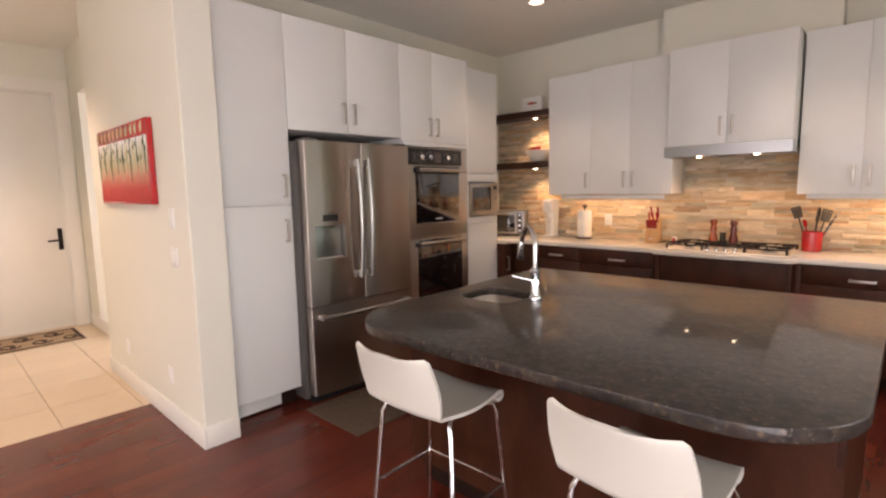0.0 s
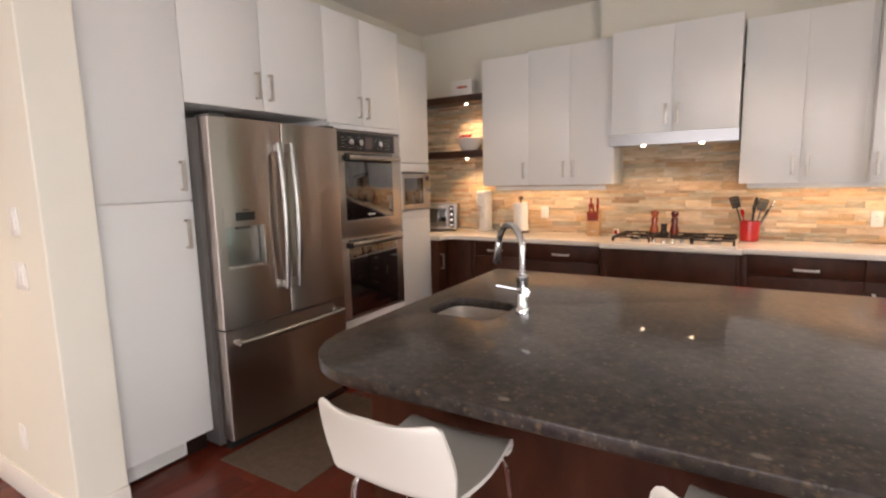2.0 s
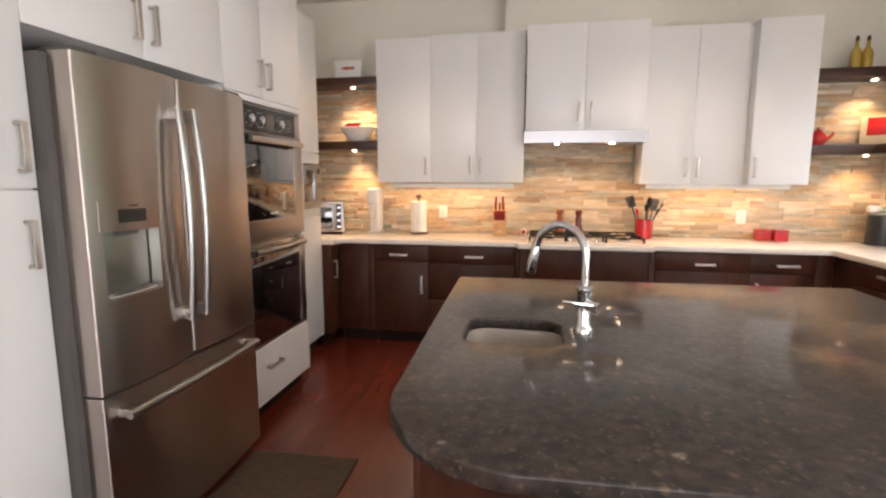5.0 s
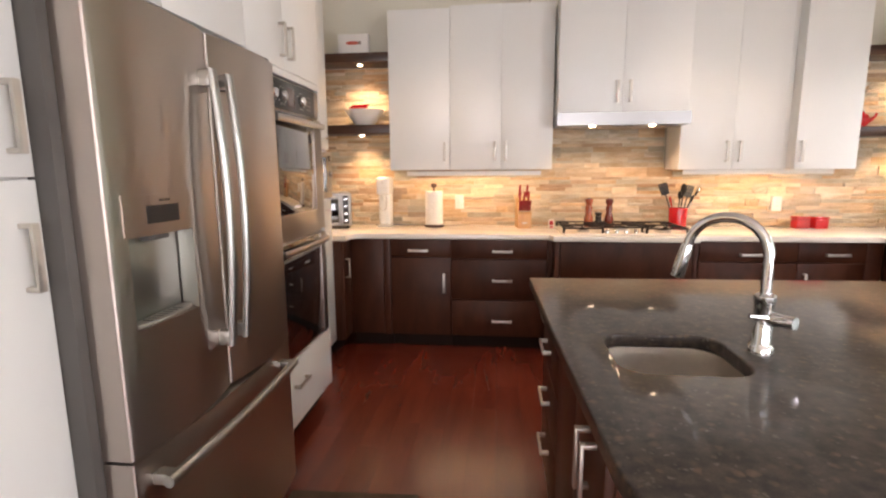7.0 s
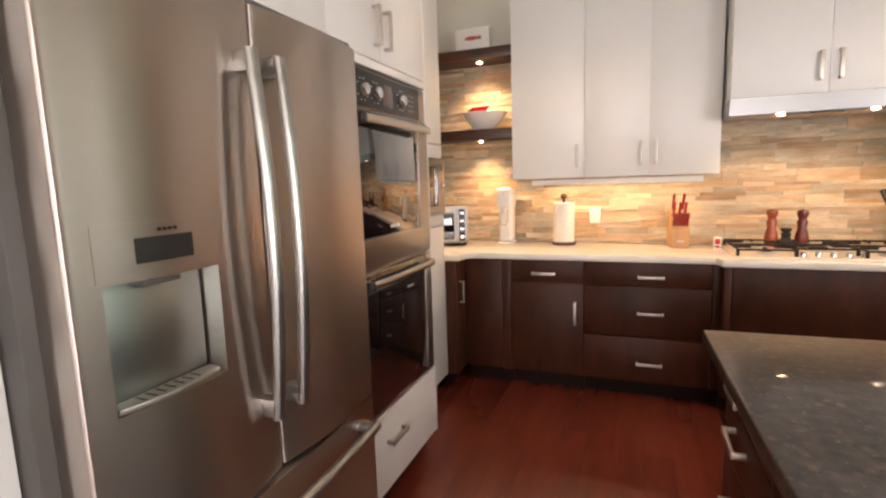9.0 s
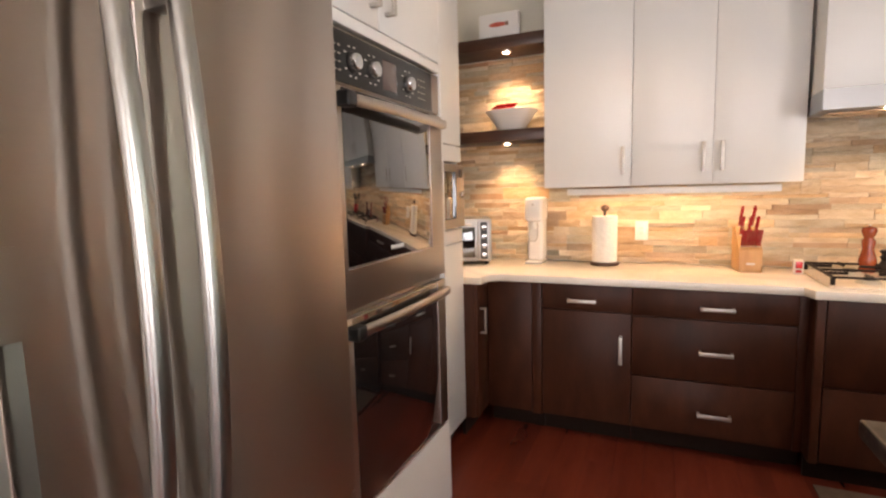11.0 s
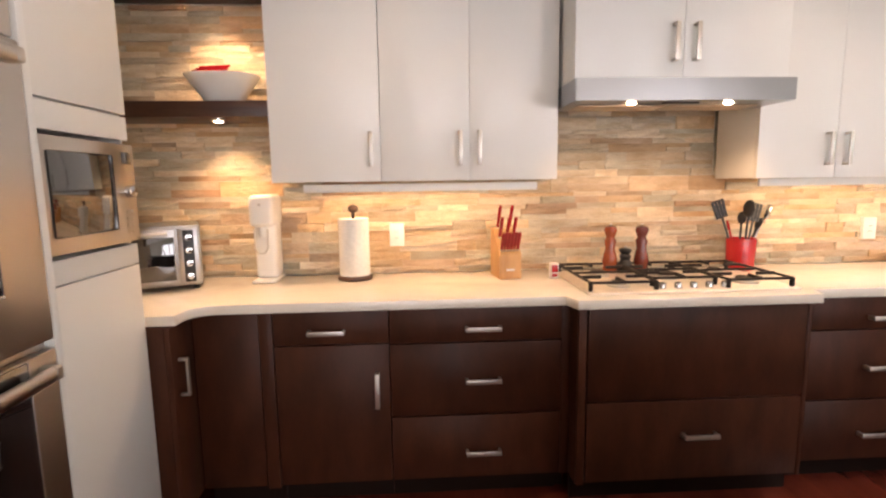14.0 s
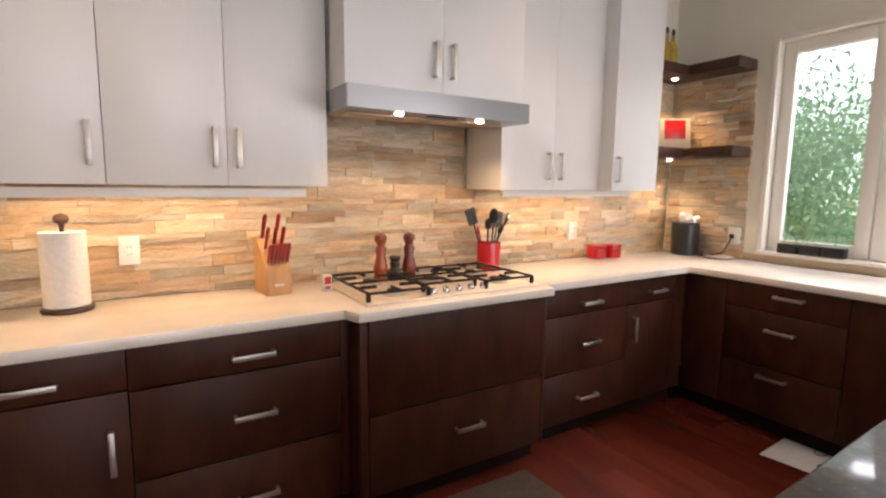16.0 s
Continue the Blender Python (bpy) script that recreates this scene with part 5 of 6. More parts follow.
# little red and white timer by the cooktop
tm = thing("kitchen_timer", (-2.07, 6.12, CT), "small red and white kitchen timer leaning back", "timer")
part("body", box(-2.092, -2.05, 6.105, 6.14, CT + 0.0005, CT + 0.075, 0.006), WHITEP, tm)
part("face", box(-2.086, -2.056, 6.101, 6.1055, CT + 0.032, CT + 0.068, 0.003), REDM, tm, "red face")
part("face", box(-2.084, -2.058, 6.102, 6.1055, CT + 0.01, CT + 0.024, 0.002), REDM, tm, "red face")


# pepper mills
def mill(name, x, y, h, material, label):
    m = thing(name, (x, y, CT + 0.0115), label, "pepper mill", "mills behind the cooktop")
    part("base", lathe([(0, 0), (0.029, 0), (0.030, 0.01 * h / 0.2), (0.026, 0.12 * h), (0.031, 0.24 * h), (0.026, 0.36 * h), (0.019, 0.50 * h), (0.024, 0.66 * h), (0.021, 0.70 * h), (0, 0.70 * h)], (x, y, CT + 0.0115)), material, m)
    part("head", lathe([(0, 0.702 * h), (0.019, 0.702 * h), (0.017, 0.74 * h), (0.021, 0.80 * h), (0.0265, 0.88 * h), (0.022, 0.96 * h), (0, h)], (x, y, CT + 0.0115)), material, m)
    part("nut", lathe([(0, 0), (0.005, 0), (0.005, 0.006), (0, 0.008)], (x, y, CT + 0.0115 + h)), NICKEL, m)
    m.scale = (1.22, 1.22, 1.0)


mill("pepper_mill", -1.765, 6.20, 0.235, mat("orange_stained_wood", (0.32, 0.07, 0.02), 0.25, scale=5, color2=(0.20, 0.035, 0.012), stretch=(4, 4, 1), coat=0.4), "tall orange-brown turned wooden pepper mill")
mill("pepper_mill", -1.605, 6.20, 0.232, REDW, "tall dark red turned wooden pepper mill")
mill("salt_shaker", -1.688, 6.195, 0.12, BLACKP, "short black shaker between the pepper mills")

# utensil crock
cr = thing("utensil_crock", (-1.055, 6.25, CT), "red crock full of cooking utensils", "utensil crock")
part("pot", lathe([(0, 0), (0.060, 0), (0.066, 0.006), (0.071, 0.155), (0.070, 0.16), (0.065, 0.158), (0.061, 0.01), (0, 0.01)], (-1.055, 6.25, CT + 0.0005), 32), REDM, cr)
rng = random.Random(5)
# spatula with slots, ladle, whisk, spoons
spec = ((-0.035, -0.02, -0.10, 0.03, 0.27, BLACKP, "spatula"), (-0.02, 0.0, -0.05, 0.05, 0.20, REDM, "spoon"), (0.01, -0.02, 0.03, 0.0, 0.28, BLACKP, "ladle"),
        (0.03, 0.0, 0.07, 0.04, 0.25, mat("slate_grey_nylon", (0.05, 0.06, 0.06), 0.35, scale=20), "turner"), (0.0, 0.03, 0.02, 0.07, 0.24, BLACKP, "spoon"), (0.04, 0.02, 0.13, 0.05, 0.26, CHROME, "ladle"), (0.02, 0.03, 0.10, 0.06, 0.21, BLACKP, "spoon"))
for bx0, by0, tx, ty, ln, mt, kind in spec:
    b0 = Vector((-1.055 + bx0 * 0.6, 6.25 + by0 * 0.6, CT + 0.015))
    t0 = Vector((-1.055 + tx, 6.25 + ty * 0.5, CT + ln))
    dd = (t0 - b0).normalized()
    ut = part(kind + "_handle", tube([b0, b0.lerp(t0, 0.5), t0], 0.0055, 8), mt, cr)
    side = dd.cross(Vector((0, 1, 0))).normalized()
    if kind in ("spatula", "turner"):
        bm = bmesh.new()
        for k in range(4):
            off = (k - 1.5) * 0.019
            q0, q1 = t0 + side * off * 0.8, t0 + dd * 0.085 + side * off
            merge(bm, tube([q0, q1], 0.0075, 6))
        for k in (0.0, 0.028, 0.056, 0.085):
            merge(bm, tube([t0 + dd * k - side * 0.03, t0 + dd * k + side * 0.03], 0.006, 6))
        part(kind + "_blade", bm, mt, ut)
    else:
        r = 0.036 if kind == "ladle" else 0.026
        bm = bmesh.new()
        bmesh.ops.create_uvsphere(bm, u_segments=14, v_segments=8, radius=r, matrix=Matrix.Translation(t0 + dd * r * 0.9) @ dd.to_track_quat("Z", "Y").to_matrix().to_4x4() @ Matrix.Diagonal((0.85, 0.3, 1.25, 1)))
        part(kind + "_bowl", bm, mt, ut)

# two red boxes
for k, (x, y, rz) in enumerate(((-0.115, 6.27, 2), (0.005, 6.245, 3))):
    rb = thing("red_canister", (0, 0, 0), "small square red canister with a lid", "canister", "red canisters")
    w = 0.052 if k == 0 else 0.05
    part("body", box(-w, w, -0.045, 0.045, 0.0006, 0.072, 0.008), REDM, rb)
    part("lid", box(-w - 0.003, w + 0.003, -0.048, 0.048, 0.0725, 0.095, 0.008), REDM, rb)
    rb.matrix_world = pose(x, y, CT, 0, 0, rz)

# pod coffee maker in the corner
cm = thing("coffee_maker", (0, 0, 0), "black pod coffee maker in the corner", "coffee maker")
part("body", lathe([(0, 0), (0.088, 0), (0.094, 0.006), (0.096, 0.10), (0.098, 0.20), (0.094, 0.232), (0.0, 0.236)], (0, 0, 0.0006), 32), BLACKP, cm)
part("head", lathe([(0.0, 0.2345), (0.096, 0.2345), (0.101, 0.24), (0.097, 0.252), (0.075, 0.262), (0, 0.264)], (0, 0, 0.003), 32), CHROME, cm, "shiny steel top")
part("drip_tray", box(-0.06, 0.06, -0.13, -0.085, 0.0006, 0.03, 0.008), BLACKP, cm)
part("handle", tube([(-0.05, -0.06, 0.262), (-0.045, -0.085, 0.282), (0.045, -0.085, 0.282), (0.05, -0.06, 0.262)], 0.009, 10), CHROME, cm, "chrome lid handle")
part("lid", lathe([(0, 0.0), (0.05, 0.0), (0.045, 0.016), (0.02, 0.024), (0, 0.025)], (0, 0.0, 0.267)), CHROME, cm, "shiny lid")
cm.matrix_world = pose(0.655, 6.12, CT, 0, 0, 30)
tl = thing("towel_heap", (0.56, 6.06, CT + 0.27), "crumpled cream cloth on the coffee maker", "cloth")
bm = bmesh.new()
bmesh.ops.create_icosphere(bm, subdivisions=3, radius=0.05, matrix=Matrix.Translation((0.56, 6.065, CT + 0.285)) @ Matrix.Diagonal((1, 0.8, 0.6, 1)))
for v in bm.verts:
    v.co += 0.012 * Vector(noise.noise_vector(v.co * 22))
part("cloth", bm, PAPER, tl)

# plate with a plug and cord by the outlet on the east stone
pl = thing("saucer", (0.67, 5.86, CT), "pale saucer on the worktop", "plate")
part("dish", lathe([(0, 0.002), (0.05, 0.002), (0.085, 0.012), (0.086, 0.015), (0.05, 0.006), (0, 0.006)], (0.67, 5.86, CT), 32), WHITEP, pl)
cd = thing("power_cord", (0.74, 5.88, CT), "dark red plug cord running to the outlet", "cord")
part("cable", tube([(0.66, 5.92, CT + 0.02), (0.68, 5.88, CT + 0.03), (0.70, 5.85, CT + 0.05), (0.74, 5.84, CT + 0.12), (0.772, 5.84, CT + 0.155)], 0.006, 8), mat("dark_red_rubber", (0.08, 0.015, 0.012), 0.4), cd)
part("plug", box(0.755, 0.776, 5.825, 5.855, CT + 0.14, CT + 0.17, 0.004), BLACKP, cd)
o2 = thing("outlet", (0.775, 5.83, CT + 0.1), "white wall outlet on the stone corner", "outlet", "outlets")
part("plate", box(0.769, 0.80, 5.795, 5.87, CT + 0.10, CT + 0.218, 0.003), WHITEP, o2)

# bottles on the top corner shelf, framed art and red teapot on the lower one
for x, y in ((0.385, 6.19), (0.465, 6.195)):
    bt = thing("oil_bottle", (x, y, 2.2555), "oil bottle with a black pourer", "bottle", "oil bottles")
    part("glass_body", lathe([(0, 0), (0.034, 0), (0.036, 0.01), (0.036, 0.11), (0.028, 0.135), (0.013, 0.155), (0.012, 0.20), (0.0, 0.20)], (x, y, 2.2558)), mat("olive_oil", (0.50, 0.34, 0.05), 0.1, scale=4, coat=0.5, color2=(0.36, 0.23, 0.03)), bt, "olive yellow glass")
    part("pourer", lathe([(0, 0.2), (0.013, 0.2), (0.013, 0.225), (0.006, 0.24), (0, 0.24)], (x, y, 2.2558)), BLACKP, bt)
ar = thing("picture_tile", (0, 0, 0), "cream tile with a plain red square", "picture")
part("tile", box(-0.115, 0.115, -0.006, 0.006, 0.0006, 0.225, 0.003), mat("cream_tile", (0.60, 0.53, 0.38), 0.5, scale=14, color2=(0.52, 0.45, 0.31)), ar)
part("red_square", box(-0.075, 0.078, -0.0085, -0.0055, 0.075, 0.215, 0.002), REDM, ar, "red square")
ar.matrix_world = pose(0.63, 6.24, 1.686, -8, 0, -35)
tp = thing("red_teapot", (0.20, 6.23, 1.686), "small red glazed teapot", "teapot")
part("pot", lathe([(0, 0), (0.04, 0), (0.062, 0.03), (0.066, 0.055), (0.05, 0.09), (0.03, 0.1), (0, 0.1)], (0.20, 6.23, 1.686)), REDM, tp)
part("lid", lathe([(0, 0.1), (0.032, 0.1), (0.025, 0.115), (0.008, 0.122), (0.011, 0.135), (0, 0.14)], (0.20, 6.23, 1.686)), REDM, tp)
part("spout", tube([(0.255, 6.21, 1.73), (0.285, 6.20, 1.755), (0.295, 6.197, 1.785)], 0.01, 10, rads=[0.015, 0.011, 0.008]), REDM, tp)
part("handle", tube([(0.145, 6.25, 1.765), (0.112, 6.262, 1.76), (0.108, 6.264, 1.73), (0.142, 6.25, 1.715)], 0.007, 8), REDM, tp)

# plant tray on the sill
ptray = thing("seedling_tray", (EAST + 0.02, 5.33, WZ0), "black plastic seedling tray on the window sill", "plant tray")
for k in range(3):
    y0 = 5.19 + k * 0.125
    part("pot", box(EAST - 0.028, EAST + 0.05, y0, y0 + 0.115, WZ0 + 0.0015, WZ0 + 0.065, 0.006), BLACKP, ptray)
verts, faces = [], []
rng = random.Random(11)
for k in range(60):
    p = Vector((EAST + rng.uniform(-0.01, 0.035), rng.uniform(5.2, 5.55), WZ0 + rng.uniform(0.06, 0.12)))
    s = rng.uniform(0.008, 0.016)
    e = Euler((rng.uniform(0, 6.3), rng.uniform(0, 6.3), 0)).to_matrix()
    i = len(verts)
    for q in ((-s, 0, 0), (0, -s * 0.5, 0), (s, 0, 0), (0, s * 0.5, 0)):
        verts.append(tuple(p + e @ Vector(q) - Vector((EAST + 0.02, 5.33, WZ0))))
    faces.append((i, i + 1, i + 2, i + 3))
me = bpy.data.meshes.new("sprouts")
me.from_pydata(verts, [], faces)
me.materials.append(LEAF)
sp = new("sprouts", me)
sp.parent = ptray
tagged(sp, "tiny green sprouts", kind="stuff")

# sink by the window
ws = thing("kitchen_sink", (0.43, 4.45, CT), "steel sink rim set in the worktop under the window", "sink")
part("rim", slab([(x, y) for x, y in arc(0.26, 4.15, 0.05, 180, 270, 5) + arc(0.60, 4.15, 0.05, 270, 360, 5) + arc(0.60, 4.75, 0.05, 0, 90, 5) + arc(0.26, 4.75, 0.05, 90, 180, 5)], CT + 0.0005, CT + 0.006, 0.002), SINKM, ws)
wf = thing("faucet", (0.66, 4.60, CT), "chrome faucet at the window sink", "faucet")
part("base", lathe([(0, 0), (0.026, 0), (0.024, 0.06), (0, 0.06)], (0.66, 4.60, CT + 0.0065)), CHROME, wf)
part("neck", tube([(0.66, 4.60, CT + 0.06), (0.655, 4.60, CT + 0.10), (0.60, 4.59, CT + 0.125), (0.52, 4.58, CT + 0.11), (0.50, 4.58, CT + 0.085)], 0.012, 12), CHROME, wf)
part("lever", tube([(0.66, 4.60, CT + 0.065), (0.69, 4.63, CT + 0.11)], 0.008, 8), CHROME, wf)

# mats and a sheet of paper on the floor
solid("runner_mat", slab([(-3.385, 3.0), (-2.815, 3.01), (-2.83, 3.985), (-3.385, 3.965)], 0.0005, 0.009, 0.003), RUGM, "brown woven floor mat in front of the fridge", "mat", "floor mats")
solid("runner_mat", slab([(-2.05, 5.08), (-1.12, 5.10), (-1.215, 5.42), (-1.225, 5.68), (-2.06, 5.70)], 0.0005, 0.009, 0.003), RUGM, "brown woven floor mat in front of the cooktop", "mat", "floor mats")
ps = thing("paper_sheet", (0.2, 5.05, 0), "white placemat with dark marks on the floor", "placemat")
part("sheet", slab([(-0.044, 5.165), (0.0, 4.86), (0.46, 4.87), (0.445, 5.19)], 0.0006, 0.004, 0.001), PAPER, ps)
for k, (x, y, w) in enumerate(((0.26, 5.0, 0.05), (0.10, 4.93, 0.04), (0.31, 4.94, 0.035))):
    part("mark", tube([(x + w * math.cos(a) , y + w * 0.5 * math.sin(a), 0.0042) for a in (0.3 * i for i in range(20))], 0.003, 6), BLACKP, ps)

# ---- hall: painting, switches, entry door, mat ----
pa = thing("painting", (-4.39, HALL_N - 0.02, 1.41), "wide red canvas with cream and green reeds", "painting")
part("canvas", box(-4.955, -3.828, HALL_N - 0.036, HALL_N - 0.002, 1.41, 1.93, 0.003), REDM, pa)
YP = HALL_N - 0.0372
PCREAM = mat("painted_cream", (0.62, 0.56, 0.36), 0.6, scale=18, color2=(0.40, 0.38, 0.20), fine=0.2)
PDARK = mat("painted_green_black", (0.05, 0.07, 0.03), 0.6, scale=18, color2=(0.12, 0.14, 0.06))
PFIELD = mat("painted_field", (1, 1, 1), 0.6, color2=(0.86, 0.84, 0.80), scale=14, fine=0.12)
_pt = PFIELD.node_tree
_ptc = _pt.nodes.new("ShaderNodeTexCoord")
_psx = _pt.nodes.new("ShaderNodeSeparateXYZ")
_pt.links.new(_ptc.outputs["Generated"], _psx.inputs[0])
_prp = _pt.nodes.new("ShaderNodeValToRGB")
for _e, (_p, _c) in zip([_prp.color_ramp.elements[0], _prp.color_ramp.elements[1]] + [_prp.color_ramp.elements.new(0.5) for _ in range(3)],
                        [(0.0, (0.50, 0.02, 0.02)), (1.0, (0.52, 0.46, 0.30)), (0.22, (0.60, 0.07, 0.06)), (0.42, (0.64, 0.28, 0.19)), (0.62, (0.62, 0.54, 0.36))]):
    _e.position, _e.color = _p, (*_c, 1)
_pt.links.new(_psx.outputs["Z"], _prp.inputs[0])
_pmx = _pt.nodes.new("ShaderNodeVectorMath")
_pmx.operation = "MULTIPLY"
_pb = _pt.nodes["Principled BSDF"]
_pt.links.new(_pb.inputs["Base Color"].links[0].from_socket, _pmx.inputs[0])
_pt.links.new(_prp.outputs[0], _pmx.inputs[1])
_pt.links.new(_pmx.outputs[0], _pb.inputs["Base Color"])
part("field", box(-4.94, -3.842, YP, HALL_N - 0.0355, 1.425, 1.83), PFIELD, pa, "cream field fading to pink and red below")
rng = random.Random(3)
for k in range(22):
    x = -4.92 + k * 0.0495 + rng.uniform(-0.008, 0.008)
    zt, zb = 1.835 - rng.uniform(0, 0.03), 1.57 + rng.uniform(-0.02, 0.05)
    part("reed", tube([(x, YP, zb), (x + rng.uniform(-0.01, 0.01), YP - 0.0015, (zt + zb) / 2), (x + rng.uniform(-0.02, 0.02), YP, zt)], 0.004, 6, rads=[0.002, 0.006, 0.003]), PCREAM if k % 3 else PDARK, pa)
    part("bud", lathe([(0, 0), (0.009, 0.01), (0.011, 0.03), (0.0, 0.06)], (x + 0.015, YP + 0.006, 1.70 + rng.uniform(-0.03, 0.10)), 8), PDARK, pa)
    if k % 2 == 0:
        part("petal", tube([(x, YP, 1.85), (x + 0.006, YP - 0.001, 1.885), (x + 0.012, YP, 1.915)], 0.006, 6, rads=[0.005, 0.011, 0.003]), PCREAM, pa)


def wall_plate(x, z, w, h, label, n=1):
    s = thing("light_switch", (x, HALL_N - 0.004, z - h / 2), label, "switch", "wall plates")
    part("plate", box(x - w / 2, x + w / 2, HALL_N - 0.007, HALL_N - 0.001, z - h / 2, z + h / 2, 0.002), WHITEP, s)
    for k in range(n):
        xx = x + (k - (n - 1) / 2) * 0.045
        part("rocker", box(xx - 0.016, xx + 0.016, HALL_N - 0.0105, HALL_N - 0.0065, z - 0.033, z + 0.033, 0.002), WHITEP, s)


wall_plate(-3.63, 1.10, 0.115, 0.118, "white double light switch", 2)
wall_plate(-3.62, 1.33, 0.08, 0.118, "white plastic thermostat plate")
wall_plate(-3.87, 0.32, 0.072, 0.115, "white wall outlet near the floor")
wall_plate(-4.79, 0.32, 0.072, 0.115, "white wall outlet near the floor")

ed = thing("door_1", (-7.35, 2.0, 0), "white painted entry door with dark handle", "door", kind="structure")
part("leaf", box(-7.41, -7.365, 1.56, 2.462, 0.006, 2.555, 0.003), TRIMW, ed)
part("jamb", box(-7.5, -7.345, 2.464, 2.489, 0, 2.58, 0.002), TRIMW, ed)
part("jamb", box(-7.5, -7.345, 1.531, 1.557, 0, 2.58, 0.002), TRIMW, ed)
part("jamb", box(-7.5, -7.345, 1.558, 2.463, 2.557, 2.584, 0.002), TRIMW, ed)
part("casing", box(-7.348, -7.325, 2.478, 2.60, 0, 2.70, 0.004), TRIMW, ed)
part("casing", box(-7.348, -7.325, 1.42, 1.542, 0, 2.70, 0.004), TRIMW, ed)
part("casing", box(-7.348, -7.322, 1.40, 2.61, 2.575, 2.72, 0.004), TRIMW, ed)
BRZ = mat("oil_rubbed_bronze", (0.02, 0.014, 0.01), 0.4, 0.7, scale=20)
hp = part("handle_plate", box(-7.366, -7.352, 2.385, 2.43, 0.88, 1.12, 0.006), BRZ, ed, "dark bronze handle plate")
part("lever", tube([(-7.35, 2.408, 0.99), (-7.315, 2.405, 0.99), (-7.31, 2.37, 0.99), (-7.31, 2.29, 0.985)], 0.01, 8), BRZ, hp, "bronze lever")
em = thing("door_mat", (-6.95, 1.9, 0), "dark patterned entry mat with scrolls", "mat", "floor mats")
part("base", box(-7.24, -6.64, 1.35, 2.42, 0.0005, 0.009, 0.003), mat("beige_mat", (0.36, 0.25, 0.15), 0.9, scale=40, fine=0.2, bump=0.4, bump_scale=300), em)
DMAT = mat("dark_mat_border", (0.05, 0.025, 0.018), 0.9, scale=40, bump=0.3, bump_scale=300)
for a in ((-7.235, -7.20, 1.355, 2.415), (-6.68, -6.645, 1.355, 2.415), (-7.20, -6.68, 1.355, 1.39), (-7.20, -6.68, 2.38, 2.415)):
    part("border", box(*a, 0.0092, 0.0112, 0.0005), DMAT, em, "dark border")
for k in range(8):
    cx, cy = -6.94 + (0.12 if k % 2 else -0.12), 1.45 + k * 0.125
    part("scroll", tube([(cx + (0.03 + 0.012 * i / 3) * math.cos(i * 0.5), cy + (0.03 + 0.012 * i / 3) * math.sin(i * 0.5), 0.0115) for i in range(16)], 0.008, 6), DMAT, em, "dark scroll")

# ---- recessed ceiling lights, known and added ----
# only the first is known; the other four are added to brighten the rooms
for x, y in ((-2.95, 5.15), (-0.9, 5.15), (-3.0, 0.9), (-1.0, 0.4), (-5.6, 1.2)):
    dl = thing("ceiling_light", (x, y, CEILING - 0.012), "round recessed ceiling light, lit; one known, four added as fill", "ceiling light", "recessed ceiling lights")
    part("trim_ring", lathe([(0.085, 0.0), (0.085, 0.0118), (0.06, 0.0118), (0.062, 0.004), (0.075, 0.0), (0.085, 0.0)], (x, y, CEILING - 0.012)), TRIMW, dl)
    part("lens", cyl((x, y, CEILING - 0.006), (x, y, CEILING - 0.001), 0.06, 0.06, 24), DIMLENS, dl, "glowing lens")
    spot_lamp("downlight_or_fill", (x, y, CEILING - 0.03), (x, y, 0), 26 if x > -4 else 190, 100 if x > -4 else 120, (1.0, 0.80, 0.58), 0.05, 0.5)

# ---- stone cladding, plank and tile pieces ----


def stone_material(name, island):
    m = mat(name, (1, 1, 1), 0.66, color2=(0.70, 0.60, 0.48), scale=6, detail=8, rand=0.14, bump=0.9, bump_scale=38, fine=0.20, island=island, world_coords=True, stretch=(1, 1, 3.2))
    nt = m.node_tree
    b = nt.nodes["Principled BSDF"]
    old = b.inputs["Base Color"].links[0].from_socket
    rnd = nt.nodes.new("ShaderNodeNewGeometry").outputs["Random Per Island"] if island else nt.nodes.new("ShaderNodeObjectInfo").outputs["Random"]
    mul = nt.nodes.new("ShaderNodeMath")
    mul.operation = "MULTIPLY"
    mul.inputs[1].default_value = 17.31
    fr2 = nt.nodes.new("ShaderNodeMath")
    fr2.operation = "FRACT"
    nt.links.new(rnd, mul.inputs[0])
    nt.links.new(mul.outputs[0], fr2.inputs[0])
    rp = nt.nodes.new("ShaderNodeValToRGB")
    tones = [(0.0, (0.62, 0.43, 0.25)), (0.12, (0.74, 0.62, 0.46)), (0.24, (0.50, 0.49, 0.40)), (0.36, (0.78, 0.66, 0.49)), (0.48, (0.86, 0.77, 0.62)),
             (0.60, (0.47, 0.45, 0.37)), (0.72, (0.70, 0.52, 0.32)), (0.84, (0.57, 0.56, 0.47)), (0.93, (0.44, 0.29, 0.18)), (1.0, (0.72, 0.63, 0.50))]
    while len(rp.color_ramp.elements) < len(tones):
        rp.color_ramp.elements.new(0.5)
    for e, (p, c) in zip(rp.color_ramp.elements, tones):
        e.position, e.color = p, (*c, 1)
    nt.links.new(fr2.outputs[0], rp.inputs["Fac"])
    mx = nt.nodes.new("ShaderNodeVectorMath")
    mx.operation = "MULTIPLY"
    nt.links.new(rp.outputs["Color"], mx.inputs[0])
    nt.links.new(old, mx.inputs[1])
    nt.links.new(mx.outputs[0], b.inputs["Base Color"])
    return m


STONE = stone_material("ledge_stone", False)
STONE_J = stone_material("ledge_stone_joined", True)


